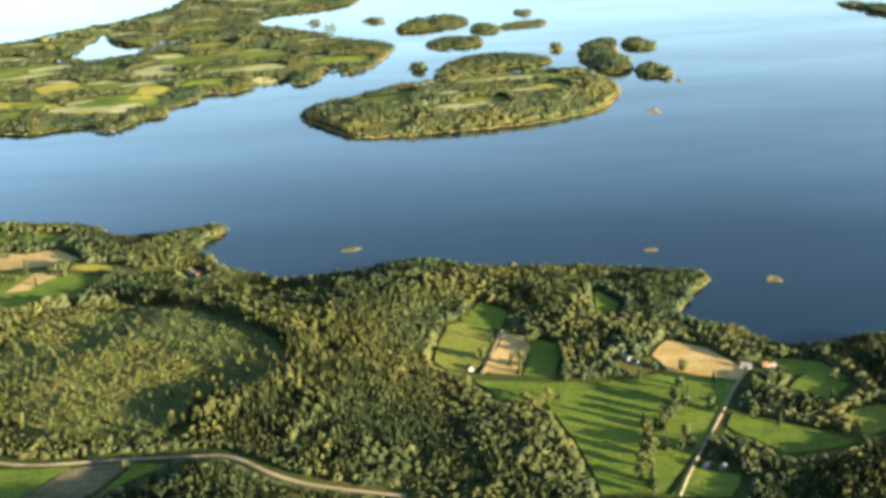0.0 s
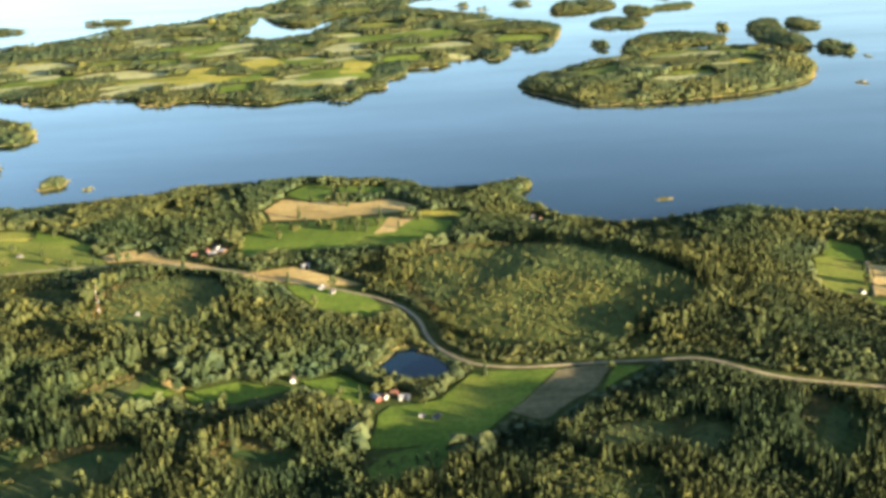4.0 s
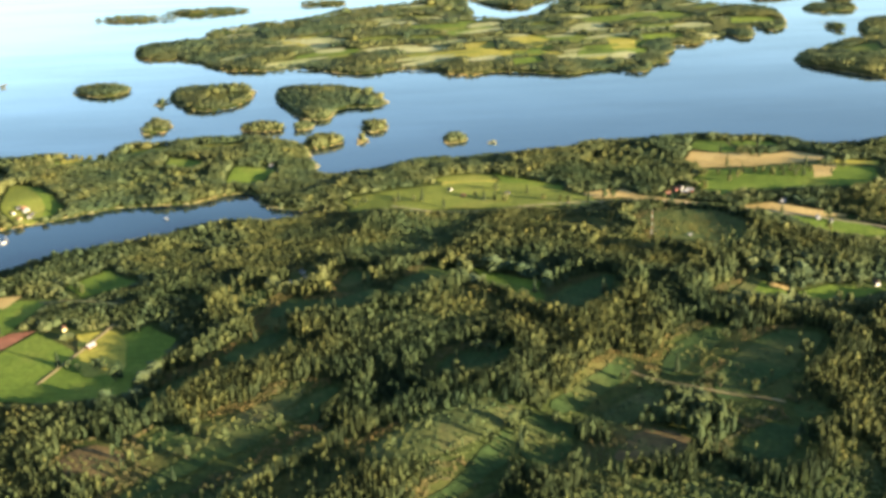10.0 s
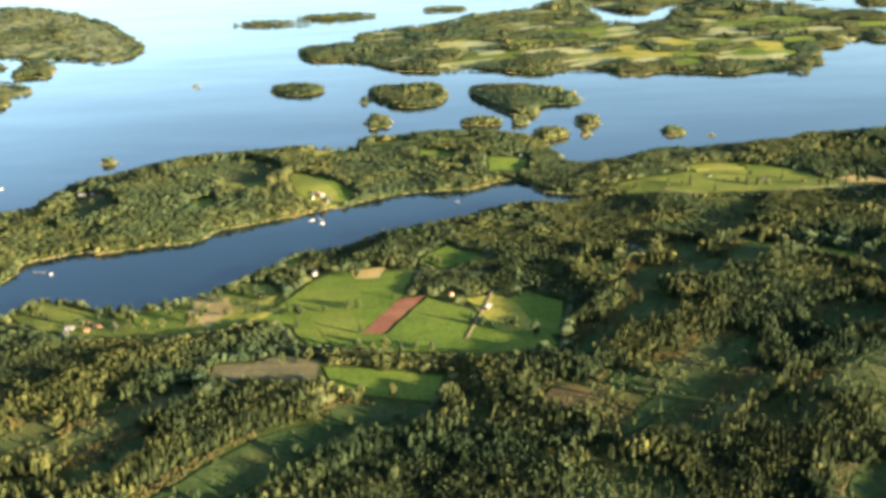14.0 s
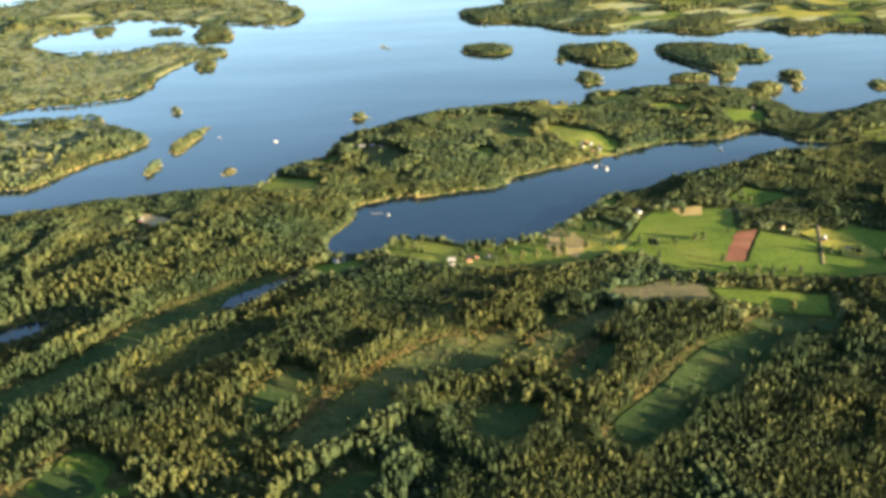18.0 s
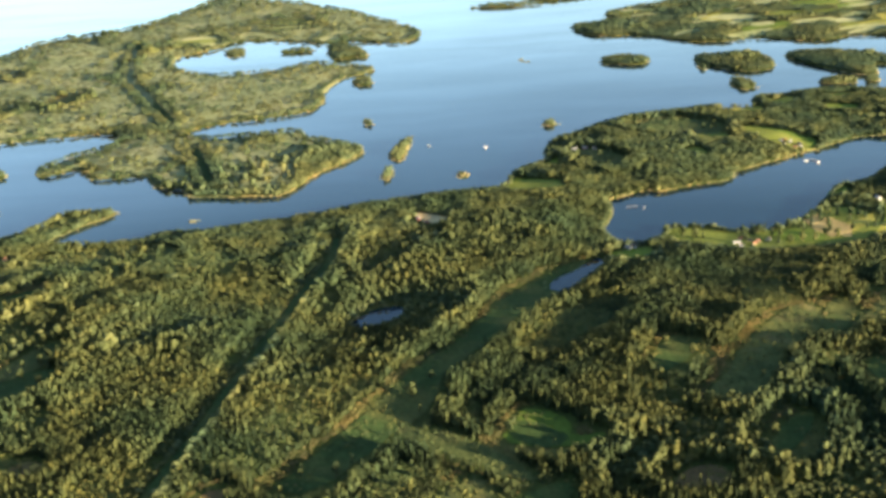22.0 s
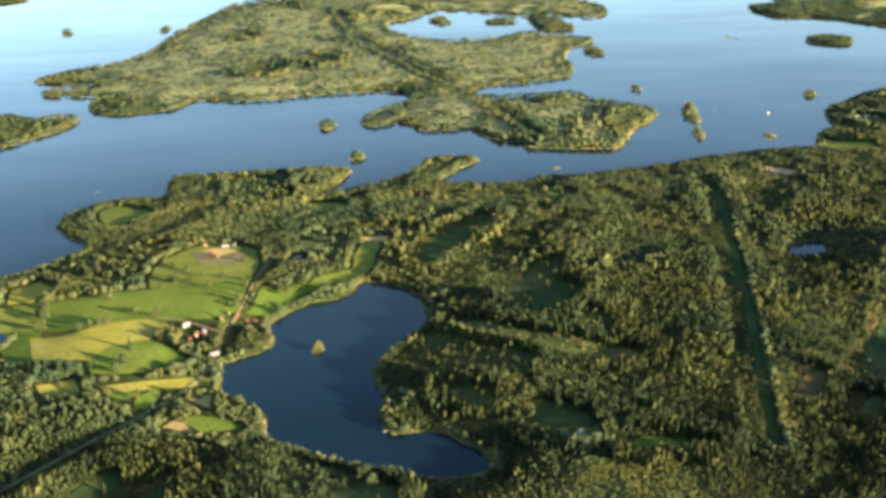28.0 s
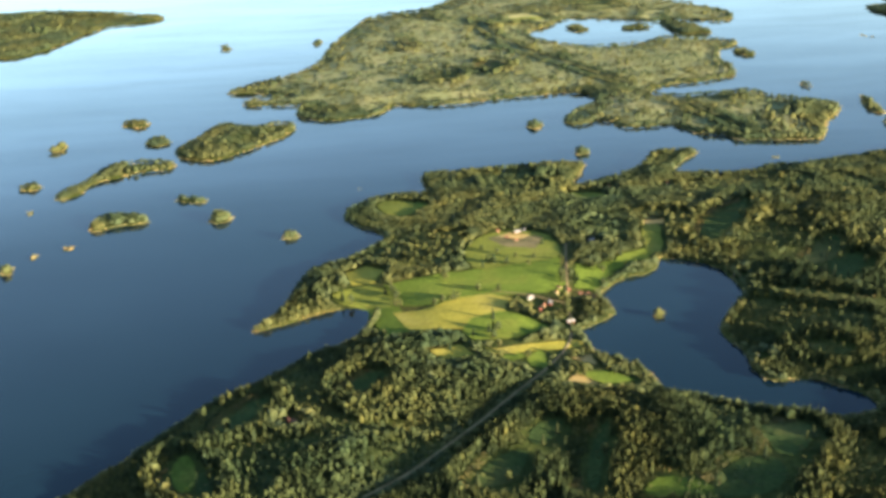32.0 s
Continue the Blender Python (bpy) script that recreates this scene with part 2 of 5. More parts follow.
FIELDS = [
    ('olive', [(-2, 314), (3, 333), (18, 322), (11, 294), (-3, 299)]),
    ('stubble', [(19, 320), (28, 316), (22, 291), (12, 295)]),
    ('pasture', [(28, 316), (37, 309), (32, 288), (23, 291)]),
    ('orchard', [(37, 308), (47, 309), (44, 295), (35, 294)]),
    ('stubble', [(62, 299), (69, 311), (79, 303), (87, 286), (83, 280), (65, 289)]),
    ('pasture', [(9, 289), (28, 286), (44, 284), (64, 288), (82, 279), (77, 267), (60, 239), (51, 226), (36, 227), (33, 255), (27, 275), (15, 277)]),
    ('pasture', [(76, 262), (90, 253), (103, 244), (98, 241), (83, 240), (73, 255)]),
    ('pasture', [(95, 298), (110, 291), (113, 277), (98, 282)]),
    ('olive', [(104, 258), (120, 263), (114, 248), (104, 246)]),
    ('pasture', [(44, 226), (52, 224), (59, 236), (71, 232), (66, 222)]),
    ('stubble', [(-207, 417), (-201, 431), (-165, 419), (-153, 424), (-139, 408), (-150, 402), (-169, 401), (-183, 400), (-202, 403)]),
    ('pasture', [(-200, 440), (-193, 455), (-180, 451), (-179, 427), (-190, 427)]),
    ('pasture', [(-177, 450), (-156, 447), (-156, 435), (-176, 437)]),
    ('pasture', [(-208, 363), (-204, 398), (-159, 396), (-140, 392), (-126, 387), (-131, 362), (-166, 362), (-192, 363)]),
    ('stubble', [(-157, 375), (-152, 395), (-141, 392), (-149, 377)]),
    ('yellow', [(-139, 402), (-119, 398), (-122, 391), (-140, 396)]),
    ('pasture', [(-186, 325), (-176, 326), (-157, 314), (-149, 301), (-158, 296), (-174, 305)]),
    ('stubble', [(-204, 338), (-186, 344), (-159, 324), (-171, 323), (-199, 332)]),
    ('stubble', [(-252, 364), (-245, 374), (-239, 363), (-211, 345), (-227, 347)]),
    ('pasture', [(-302, 405), (-271, 383), (-272, 371), (-294, 376)]),
    ('olive', [(-331, 402), (-303, 405), (-302, 387), (-325, 386)]),
    ('pasture', [(-172, 251), (-162, 256), (-153, 248), (-154, 236), (-168, 245)]),
    ('pasture', [(-149, 229), (-146, 234), (-132, 237), (-122, 254), (-97, 253), (-113, 227), (-122, 213), (-128, 211), (-151, 210)]),
    ('tilled', [(-113, 227), (-97, 252), (-81, 253), (-87, 241), (-105, 221)]),
    ('pasture', [(-81, 253), (-72, 251), (-86, 237)]),
    ('pasture', [(-205, 244), (-191, 250), (-174, 246), (-189, 237), (-202, 238)]),
    ('pasture', [(-226, 244), (-215, 253), (-205, 245), (-216, 236)]),
    ('stubble', [(-214, 250), (-211, 252), (-205, 247), (-207, 244)]),
    ('pasture', [(-526, 218), (-509, 255), (-502, 263), (-469, 262), (-473, 238), (-486, 197), (-505, 194), (-514, 213)]),
    ('redsoil', [(-465, 235), (-474, 233), (-489, 199), (-482, 196)]),
    ('pasture', [(-480, 197), (-464, 233), (-445, 216), (-427, 235), (-415, 223), (-418, 195), (-452, 195)]),
    ('pasture', [(-498, 177), (-482, 174), (-459, 166), (-463, 150), (-486, 157), (-494, 162)]),
    ('pasture', [(-563, 238), (-555, 255), (-545, 232), (-546, 218), (-557, 218)]),
    ('stubble', [(-553, 254), (-546, 257), (-539, 232), (-543, 220), (-549, 217), (-545, 230)]),
    ('yellow', [(-534, 216), (-526, 230), (-517, 230), (-524, 219)]),
    ('pasture', [(-467, 274), (-456, 289), (-440, 274), (-457, 263)]),
    ('stubble', [(-495, 265), (-480, 267), (-483, 256), (-492, 256)]),
    ('pasture', [(-533, 410), (-520, 404), (-499, 376), (-503, 361), (-527, 390)]),
    ('pasture', [(-530, 458), (-505, 456), (-510, 447), (-526, 450)]),
    ('yellow', [(-325, 394), (-300, 395), (-305, 382), (-327, 385)]),
    ('pasture', [(-299, 394), (-271, 367), (-304, 377)]),
    ('pasture', [(-536, 290), (-515, 290), (-518, 278), (-531, 276)]),
    ('pasture', [(-430, 429), (-409, 425), (-413, 405), (-430, 405)]),
    ('meadow', [(-363, 274), (-354, 275), (-352, 264), (-364, 256)]),
    ('pasture', [(-317, 276), (-292, 258), (-294, 247), (-312, 266)]),
    ('yellow', [(-440, 233), (-433, 228), (-426, 204), (-427, 197), (-438, 198), (-450, 230)]),
    ('meadow', [(-398, 248), (-391, 262), (-388, 256), (-394, 241)]),
    ('sand', [(-734, 284), (-733, 293), (-713, 276), (-728, 271)]),
    ('pasture', [(-685, 326), (-677, 341), (-654, 325), (-671, 318)]),
    ('pasture', [(-564, 241), (-551, 246), (-553, 222), (-565, 223)]),
    ('pasture', [(-616, 247), (-599, 240), (-573, 219), (-598, 219), (-614, 226)]),
    ('pasture', [(-652, 220), (-629, 223), (-631, 211), (-648, 210)]),
    ('tilled', [(-535, 180), (-515, 182), (-523, 168), (-534, 168)]),
    ('meadow', [(-882, 154), (-868, 158), (-880, 125), (-891, 121)]),
    ('pasture', [(-1089, 132), (-1067, 146), (-1015, 159), (-1007, 158), (-1013, 119), (-1031, 115), (-1043, 118), (-1070, 108)]),
    ('yellow', [(-1087, 105), (-1067, 113), (-1050, 119), (-1041, 110), (-1042, 100), (-1060, 90), (-1081, 90)]),
    ('pasture', [(-1062, 81), (-1042, 98), (-1029, 89), (-1044, 77)]),
    ('pasture', [(-1008, 123), (-1002, 148), (-986, 138), (-999, 119)]),
    ('pasture', [(-980, 158), (-960, 169), (-965, 154), (-984, 146)]),
    ('pasture', [(-1024, 38), (-1011, 40), (-1001, 31), (-1013, 27)]),
    ('stubble', [(-1027, 32), (-1023, 38), (-1016, 28)]),
    ('stubble', [(-1022, 53), (-1013, 56), (-1013, 46)]),
    ('pasture', [(-1086, 243), (-1072, 259), (-1067, 250), (-1080, 238)]),
    ('yellow', [(-1113, 159), (-1103, 167), (-1094, 157), (-1099, 142), (-1109, 143)]),
    ('pasture', [(-1051, 56), (-1043, 60), (-1040, 55), (-1046, 52)]),
    ('pasture', [(-1073, 65), (-1065, 67), (-1064, 60), (-1070, 61)]),
    ('pasture', [(-1040, 54), (-1032, 63), (-1032, 43), (-1039, 46)]),
    ('yellow', [(-1166, -7), (-1159, -18), (-1164, -24), (-1171, -13)]),
    ('meadow', [(-1116, 139), (-1092, 134), (-1093, 121), (-1116, 122)]),
    ('heath', [(-1149, 627), (-1127, 679), (-1096, 778), (-1049, 875), (-983, 844), (-966, 694), (-941, 620), (-905, 535), (-933, 527), (-1005, 517), (-1063, 514), (-1099, 515), (-1119, 514)]),
    ('heath', [(-876, 524), (-904, 591), (-945, 665), (-968, 815), (-951, 858), (-922, 746), (-879, 665), (-813, 658), (-773, 630), (-799, 581), (-843, 564), (-868, 540)]),
    ('heath', [(-918, 441), (-898, 472), (-875, 459), (-863, 419), (-849, 378), (-866, 387), (-895, 424)]),
    ('heath', [(-1039, 881), (-964, 813), (-927, 671), (-921, 593), (-907, 525), (-912, 498), (-942, 519), (-1071, 863)]),
    ('yellow', [(-354, 718), (-306, 730), (-245, 716), (-235, 700), (-292, 700), (-338, 701)]),
    ('pasture', [(-231, 699), (-184, 737), (-164, 747), (-196, 691)]),
    ('yellow', [(-307, 756), (-284, 761), (-284, 721), (-304, 719)]),
    ('pasture', [(-258, 783), (-220, 783), (-201, 756), (-241, 751)]),
    ('pasture', [(-324, 816), (-283, 837), (-274, 808), (-314, 790)]),
    ('olive', [(-394, 788), (-368, 804), (-347, 787), (-383, 764)]),
    ('olive', [(-214, 863), (-173, 870), (-164, 849), (-199, 840)]),
    ('yellow', [(-454, 802), (-431, 812), (-427, 774), (-448, 773)]),
    ('olive', [(-200, 931), (-156, 924), (-165, 905), (-194, 905)]),
    ('olive', [(-146, 857), (-109, 874), (-100, 858), (-137, 833)]),
    ('yellow', [(-276, 770), (-256, 794), (-238, 761), (-251, 728)]),
    ('yellow', [(-236, 692), (-197, 708), (-197, 751), (-175, 755), (-182, 704), (-214, 675)]),
    ('olive', [(-234, 760), (-183, 776), (-179, 756), (-220, 739)]),
    ('yellow', [(-150, 813), (-109, 820), (-114, 796), (-142, 790)]),
    ('pasture', [(-273, 716), (-252, 720), (-247, 702), (-268, 702)]),
    ('pasture', [(-203, 869), (-152, 879), (-156, 851), (-193, 843)]),
    ('olive', [(14, 741), (45, 754), (66, 753), (36, 722), (17, 723)]),
    ('olive', [(12, 663), (43, 669), (44, 656), (22, 650)]),
    ('yellow', [(59, 690), (79, 711), (90, 683), (68, 676)]),
    ('olive', [(-44, 681), (-9, 706), (-16, 666), (-36, 656)]),
    ('rough', [(-884, 953), (-815, 962), (-813, 909), (-858, 909)]),
    ('rough', [(-1064, 937), (-1022, 912), (-1021, 893), (-1053, 904)]),
    ('rough', [(-1063, 718), (-1058, 755), (-1051, 703)]),
    ('rough', [(-1060, 588), (-1020, 608), (-1020, 560), (-1049, 558)]),
    ('rough', [(-1008, 615), (-980, 640), (-974, 597), (-994, 582)]),
    ('yellow', [(-490, 476), (-477, 482), (-473, 469), (-485, 468)]),
    ('yellow', [(-526, 469), (-503, 462), (-502, 449), (-520, 452)]),
    ('yellow', [(-457, 479), (-434, 483), (-437, 470), (-452, 469)]),
    ('olive', [(-621, 244), (-601, 249), (-575, 241), (-548, 261), (-519, 255), (-530, 212), (-557, 206), (-582, 205), (-602, 215), (-621, 231)]),
    ('stubble', [(-552, 245), (-543, 237), (-546, 218), (-555, 218)]),
    ('olive', [(-375, 375), (-347, 381), (-299, 396), (-263, 366), (-255, 350), (-293, 348), (-326, 352), (-360, 356)]),
    ('pasture', [(6, 332), (13, 346), (22, 337), (19, 324), (12, 325)]),
    ('pasture', [(53, 353), (59, 342), (54, 324), (51, 334)]),
    ('meadow', [(-349, 246), (-340, 267), (-322, 278), (-324, 265), (-338, 247)]),
    ('tilled', [(-529, 178), (-513, 187), (-499, 181), (-500, 167), (-516, 167)]),
    ('pasture', [(-1109, 129), (-1090, 130), (-1085, 88), (-1096, 85)]),
    ('yellow', [(-1056, 63), (-1014, 71), (-1012, 64), (-1049, 57)]),
    ('pasture', [(-999, 142), (-984, 152), (-979, 146), (-993, 135)]),
    ('olive', [(-567, 405), (-544, 399), (-546, 380), (-565, 387)]),
    ('olive', [(-581, 365), (-567, 374), (-567, 351)]),
    ('pasture', [(-467, 451), (-448, 442), (-451, 431), (-466, 437)]),
    ('olive', [(-354, 363), (-331, 388), (-300, 391), (-295, 375), (-314, 353), (-338, 348)]),
    ('olive', [(-369, 362), (-355, 371), (-349, 363), (-363, 353)]),
    ('stubble', [(-264, 368), (-252, 373), (-247, 360), (-259, 359)]),
    ('pasture', [(-211, 382), (-203, 394), (-194, 376), (-202, 357), (-209, 362)]),
    ('pasture', [(106, 286), (112, 274), (104, 265), (95, 273)]),
    ('olive', [(-552, 218), (-539, 236), (-521, 239), (-522, 226), (-542, 207)]),
    ('pasture', [(-657, 372), (-648, 375), (-650, 360), (-657, 359)]),
    ('olive', [(-685, 334), (-669, 335), (-652, 318), (-659, 310), (-680, 316)]),
    ('olive', [(-536, 413), (-524, 405), (-509, 380), (-505, 360), (-509, 353), (-523, 366), (-531, 385)]),
    ('rough', [(-600, 436), (-563, 442), (-538, 425), (-544, 396), (-569, 395), (-587, 409)]),
    ('yellow', [(-527, 463), (-506, 454), (-510, 442), (-524, 446)]),
    ('rough', [(-637, 383), (-622, 384), (-612, 354), (-623, 336), (-635, 347)]),
    ('olive', [(-496, 482), (-481, 466), (-490, 458)]),
    ('olive', [(-462, 483), (-446, 474), (-452, 463)]),
    ('olive', [(-611, 237), (-594, 242), (-574, 230), (-572, 217), (-593, 216), (-609, 221)]),
    ('pasture', [(-574, 230), (-559, 234), (-550, 221), (-557, 209), (-570, 214)]),
    ('stubble', [(-556, 254), (-546, 257), (-542, 239), (-546, 217), (-551, 215), (-549, 233), (-555, 244)]),
    ('yellow', [(-538, 232), (-521, 243), (-524, 233), (-540, 219)]),
    ('pasture', [(-1095, 139), (-1065, 147), (-1045, 147), (-1010, 155), (-1011, 126), (-1022, 116), (-1044, 116), (-1061, 116), (-1073, 112), (-1090, 115)]),
    ('yellow', [(-1092, 109), (-1077, 107), (-1061, 117), (-1047, 118), (-1037, 113), (-1044, 102), (-1062, 84), (-1085, 87)]),
    ('pasture', [(-1063, 81), (-1058, 93), (-1044, 99), (-1035, 92), (-1026, 83), (-1043, 71), (-1059, 72)]),
    ('pasture', [(-1004, 144), (-988, 145), (-991, 126), (-1000, 118), (-1006, 122)]),
    ('olive', [(-1096, 267), (-1078, 264), (-1071, 248), (-1081, 233), (-1094, 244)]),
    ('olive', [(-1119, 137), (-1095, 143), (-1090, 115), (-1102, 117), (-1118, 125)]),
    ('yellow', [(-1078, 66), (-1065, 69), (-1060, 59), (-1073, 57)]),
    ('meadow', [(-934, 176), (-924, 197), (-901, 218), (-891, 228), (-904, 198), (-922, 174), (-930, 167)]),
    ('olive', [(-989, 263), (-968, 256), (-966, 243), (-983, 246)]),
    ('rough', [(-892, 136), (-880, 156), (-872, 150), (-874, 139), (-887, 125)]),
    ('scrub', [(-146, 340), (-127, 351), (-103, 353), (-71, 335), (-49, 311), (-44, 291), (-57, 279), (-68, 282), (-74, 265), (-97, 264), (-122, 270)]),
    ('scrub', [(-249, 318), (-235, 333), (-217, 336), (-204, 317), (-208, 295), (-219, 280), (-232, 272)]),
    # meadows from here on follow dark bands, some of them only ridge shadows
    ('meadow', [(-386, 232), (-385, 244), (-380, 250), (-364, 243), (-350, 256), (-349, 248), (-359, 236), (-376, 237)]),
    ('meadow', [(-397, 200), (-393, 209), (-381, 221), (-377, 223), (-381, 211), (-388, 199)]),
    ('meadow', [(-418, 174), (-412, 185), (-406, 194), (-398, 198), (-404, 185), (-411, 175)]),
    ('rough', [(-404, 150), (-399, 162), (-384, 165), (-372, 179), (-366, 181), (-372, 165), (-385, 157), (-395, 145)]),
    ('meadow', [(-393, 144), (-382, 158), (-371, 168), (-363, 180), (-357, 181), (-362, 170), (-372, 159), (-382, 144)]),
    ('rough', [(-346, 139), (-340, 144), (-323, 163), (-311, 167), (-317, 156), (-328, 146), (-338, 136)]),
    ('meadow', [(-330, 190), (-323, 200), (-309, 199), (-306, 202), (-311, 188), (-322, 185)]),
    ('meadow', [(-299, 165), (-293, 172), (-282, 184), (-271, 197), (-268, 189), (-281, 174), (-293, 159)]),
    ('meadow', [(-263, 189), (-257, 202), (-241, 216), (-235, 212), (-246, 198), (-254, 188), (-261, 182)]),
    ('meadow', [(-247, 183), (-234, 199), (-224, 209), (-214, 201), (-224, 183), (-234, 175), (-247, 163), (-252, 170)]),
    ('rough', [(-284, 160), (-278, 168), (-265, 177), (-264, 169), (-274, 158), (-283, 153)]),
    ('meadow', [(-252, 141), (-242, 154), (-231, 150), (-238, 137), (-246, 132)]),
    ('meadow', [(-232, 162), (-225, 166), (-222, 158), (-231, 153)]),
    ('cutover', [(-285, 138), (-274, 153), (-264, 147), (-262, 139), (-271, 132), (-283, 134)]),
    ('meadow', [(-290, 244), (-280, 253), (-266, 258), (-269, 242), (-281, 228), (-290, 231)]),
    ('glade', [(-316, 265), (-308, 262), (-292, 250), (-292, 234), (-301, 246)]),
    ('meadow', [(-528, 96), (-521, 106), (-514, 114), (-506, 125), (-499, 130), (-489, 138), (-483, 135), (-493, 123), (-503, 112), (-510, 102), (-521, 95)]),
    ('meadow', [(-411, 126), (-398, 141), (-389, 154), (-375, 166), (-369, 169), (-375, 155), (-385, 146), (-396, 134), (-408, 121)]),
    ('rough', [(-391, 121), (-376, 136), (-357, 158), (-355, 154), (-372, 134), (-387, 119)]),
    ('rough', [(-350, 140), (-329, 161), (-322, 157), (-306, 164), (-305, 158), (-324, 139), (-340, 134)]),
    ('meadow', [(-327, 195), (-312, 201), (-321, 185), (-329, 186)]),
    ('meadow', [(-335, 118), (-324, 128), (-315, 146), (-302, 161), (-300, 152), (-318, 129), (-330, 115)]),
    ('cutover', [(-430, 146), (-424, 154), (-413, 151), (-410, 143), (-417, 136), (-426, 136)]),
    ('meadow', [(-409, 155), (-402, 164), (-392, 159), (-398, 149), (-406, 149)]),
    ('meadow', [(-659, 100), (-652, 112), (-646, 119), (-637, 110), (-644, 101), (-655, 92)]),
    ('rough', [(-648, 75), (-634, 90), (-622, 109), (-602, 132), (-587, 138), (-590, 118), (-603, 108), (-616, 92), (-628, 74), (-638, 70)]),
    ('meadow', [(-590, 83), (-583, 92), (-570, 90), (-574, 79), (-581, 71), (-589, 74)]),
    ('meadow', [(-552, 74), (-547, 83), (-530, 102), (-517, 121), (-502, 132), (-484, 141), (-498, 125), (-513, 110), (-525, 93), (-541, 71), (-548, 66)]),
    ('meadow', [(-588, 111), (-577, 126), (-570, 139), (-576, 144), (-586, 134), (-594, 111)]),
    ('meadow', [(-562, 101), (-554, 116), (-543, 132), (-543, 122), (-552, 108)]),
    ('glade', [(-709, 67), (-706, 78), (-700, 77), (-691, 68), (-692, 60), (-704, 60)]),
    ('rough', [(-581, 118), (-565, 134), (-538, 161), (-535, 155), (-554, 131), (-572, 114)]),
    ('meadow', [(-238, 190), (-233, 199), (-223, 208), (-215, 209), (-208, 205), (-213, 197), (-220, 188)]),
    ('rough', [(-238, 228), (-226, 245), (-214, 263), (-210, 260), (-220, 245), (-225, 232)]),
    ('meadow', [(-186, 205), (-181, 206), (-169, 206), (-172, 202), (-181, 201)]),
    ('glade', [(-149, 189), (-150, 202), (-144, 208), (-130, 213), (-129, 200), (-140, 192)]),
    ('rough', [(-91, 209), (-82, 213), (-72, 211), (-72, 205), (-83, 199), (-91, 199)]),
    ('rough', [(-74, 196), (-67, 209), (-58, 211), (-58, 203), (-66, 195)]),
    ('meadow', [(-39, 196), (-30, 216), (-21, 219), (-32, 197)]),
    ('glade', [(-715, 60), (-708, 72), (-700, 71), (-691, 58), (-680, 60), (-687, 52), (-702, 55)]),
    ('rough', [(-736, 72), (-728, 66), (-712, 50), (-705, 36), (-713, 38), (-728, 57)]),
    ('meadow', [(-636, 44), (-624, 59), (-614, 61), (-624, 45), (-632, 37)]),
    ('cutover', [(-668, 30), (-658, 37), (-650, 32), (-654, 24), (-667, 23)]),
    ('meadow', [(-782, 42), (-770, 52), (-755, 72), (-742, 91), (-733, 101), (-728, 109), (-734, 83), (-746, 71), (-757, 56), (-770, 40)]),
    ('meadow', [(-886, 120), (-880, 133), (-867, 133), (-873, 117), (-880, 110)]),
    ('meadow', [(-784, 42), (-777, 52), (-757, 80), (-740, 109), (-714, 144), (-700, 176), (-682, 199), (-661, 215), (-654, 212), (-679, 178), (-705, 137), (-720, 116), (-737, 95), (-752, 76), (-764, 62), (-775, 45)]),
    ('glade', [(-773, -8), (-762, 3), (-755, -2), (-752, -12)]),
    ('rough', [(-746, 75), (-733, 66), (-722, 53), (-724, 46), (-735, 58), (-746, 68)]),
    ('meadow', [(-712, 69), (-703, 72), (-692, 60), (-698, 53), (-710, 59)]),
    ('rough', [(-741, 15), (-733, 35), (-721, 42), (-717, 30), (-728, 8)]),
    ('cutover', [(-816, 23), (-803, 41), (-793, 44), (-797, 36), (-809, 24)]),
    ('rough', [(-792, 18), (-783, 29), (-781, 25), (-789, 10)]),
    ('rough', [(-928, 108), (-915, 105), (-894, 85), (-877, 74), (-854, 66), (-862, 59), (-877, 61), (-893, 73), (-911, 89)]),
    ('cutover', [(-867, 67), (-860, 71), (-852, 63), (-864, 60)]),
    ('meadow', [(-903, 27), (-896, 29), (-885, 25), (-883, 14), (-896, 17), (-904, 23)]),
    ('meadow', [(-892, 105), (-889, 124), (-874, 133), (-871, 124), (-881, 111), (-889, 102)]),
    ('rough', [(-900, 126), (-894, 140), (-881, 138), (-889, 124)]),
    ('glade', [(-874, 2), (-867, 7), (-851, -1), (-848, -3), (-874, -1)]),
    ('rough', [(-932, 46), (-921, 42), (-912, 34), (-921, 34)]),
    ('meadow', [(-1072, -39), (-1062, -22), (-1048, -16), (-1052, -29), (-1061, -39)]),
    ('meadow', [(-1049, -9), (-1042, 1), (-1033, 2), (-1038, -10), (-1046, -16)]),
    ('glade', [(-1016, -44), (-1009, -39), (-999, -43), (-993, -53), (-997, -54), (-1017, -50)]),
    ('meadow', [(-995, -46), (-983, -37), (-971, -36), (-970, -48), (-980, -57), (-996, -55)]),
    ('meadow', [(-972, -23), (-960, -10), (-947, -13), (-957, -34), (-969, -39)]),
    ('meadow', [(-1034, -41), (-1025, -8), (-1018, -2), (-1024, -22), (-1031, -45)]),
    ('glade', [(-1171, -10), (-1167, 0), (-1162, -12), (-1161, -27), (-1167, -26)]),
    ('meadow', [(-1159, 15), (-1149, 35), (-1140, 38), (-1143, 23), (-1154, 11)]),
    ('meadow', [(-1162, -16), (-1158, -13), (-1152, -30), (-1159, -31)]),
    ('meadow', [(-1114, 30), (-1106, 48), (-1094, 51), (-1104, 33)]),
    ('olive', [(-1055, 168), (-1048, 190), (-1034, 203), (-1009, 195), (-1006, 175), (-1009, 155), (-1034, 151), (-1050, 146)]),
    ('tilled', [(-1040, 191), (-1028, 197), (-1012, 187), (-1018, 172), (-1032, 176)]),
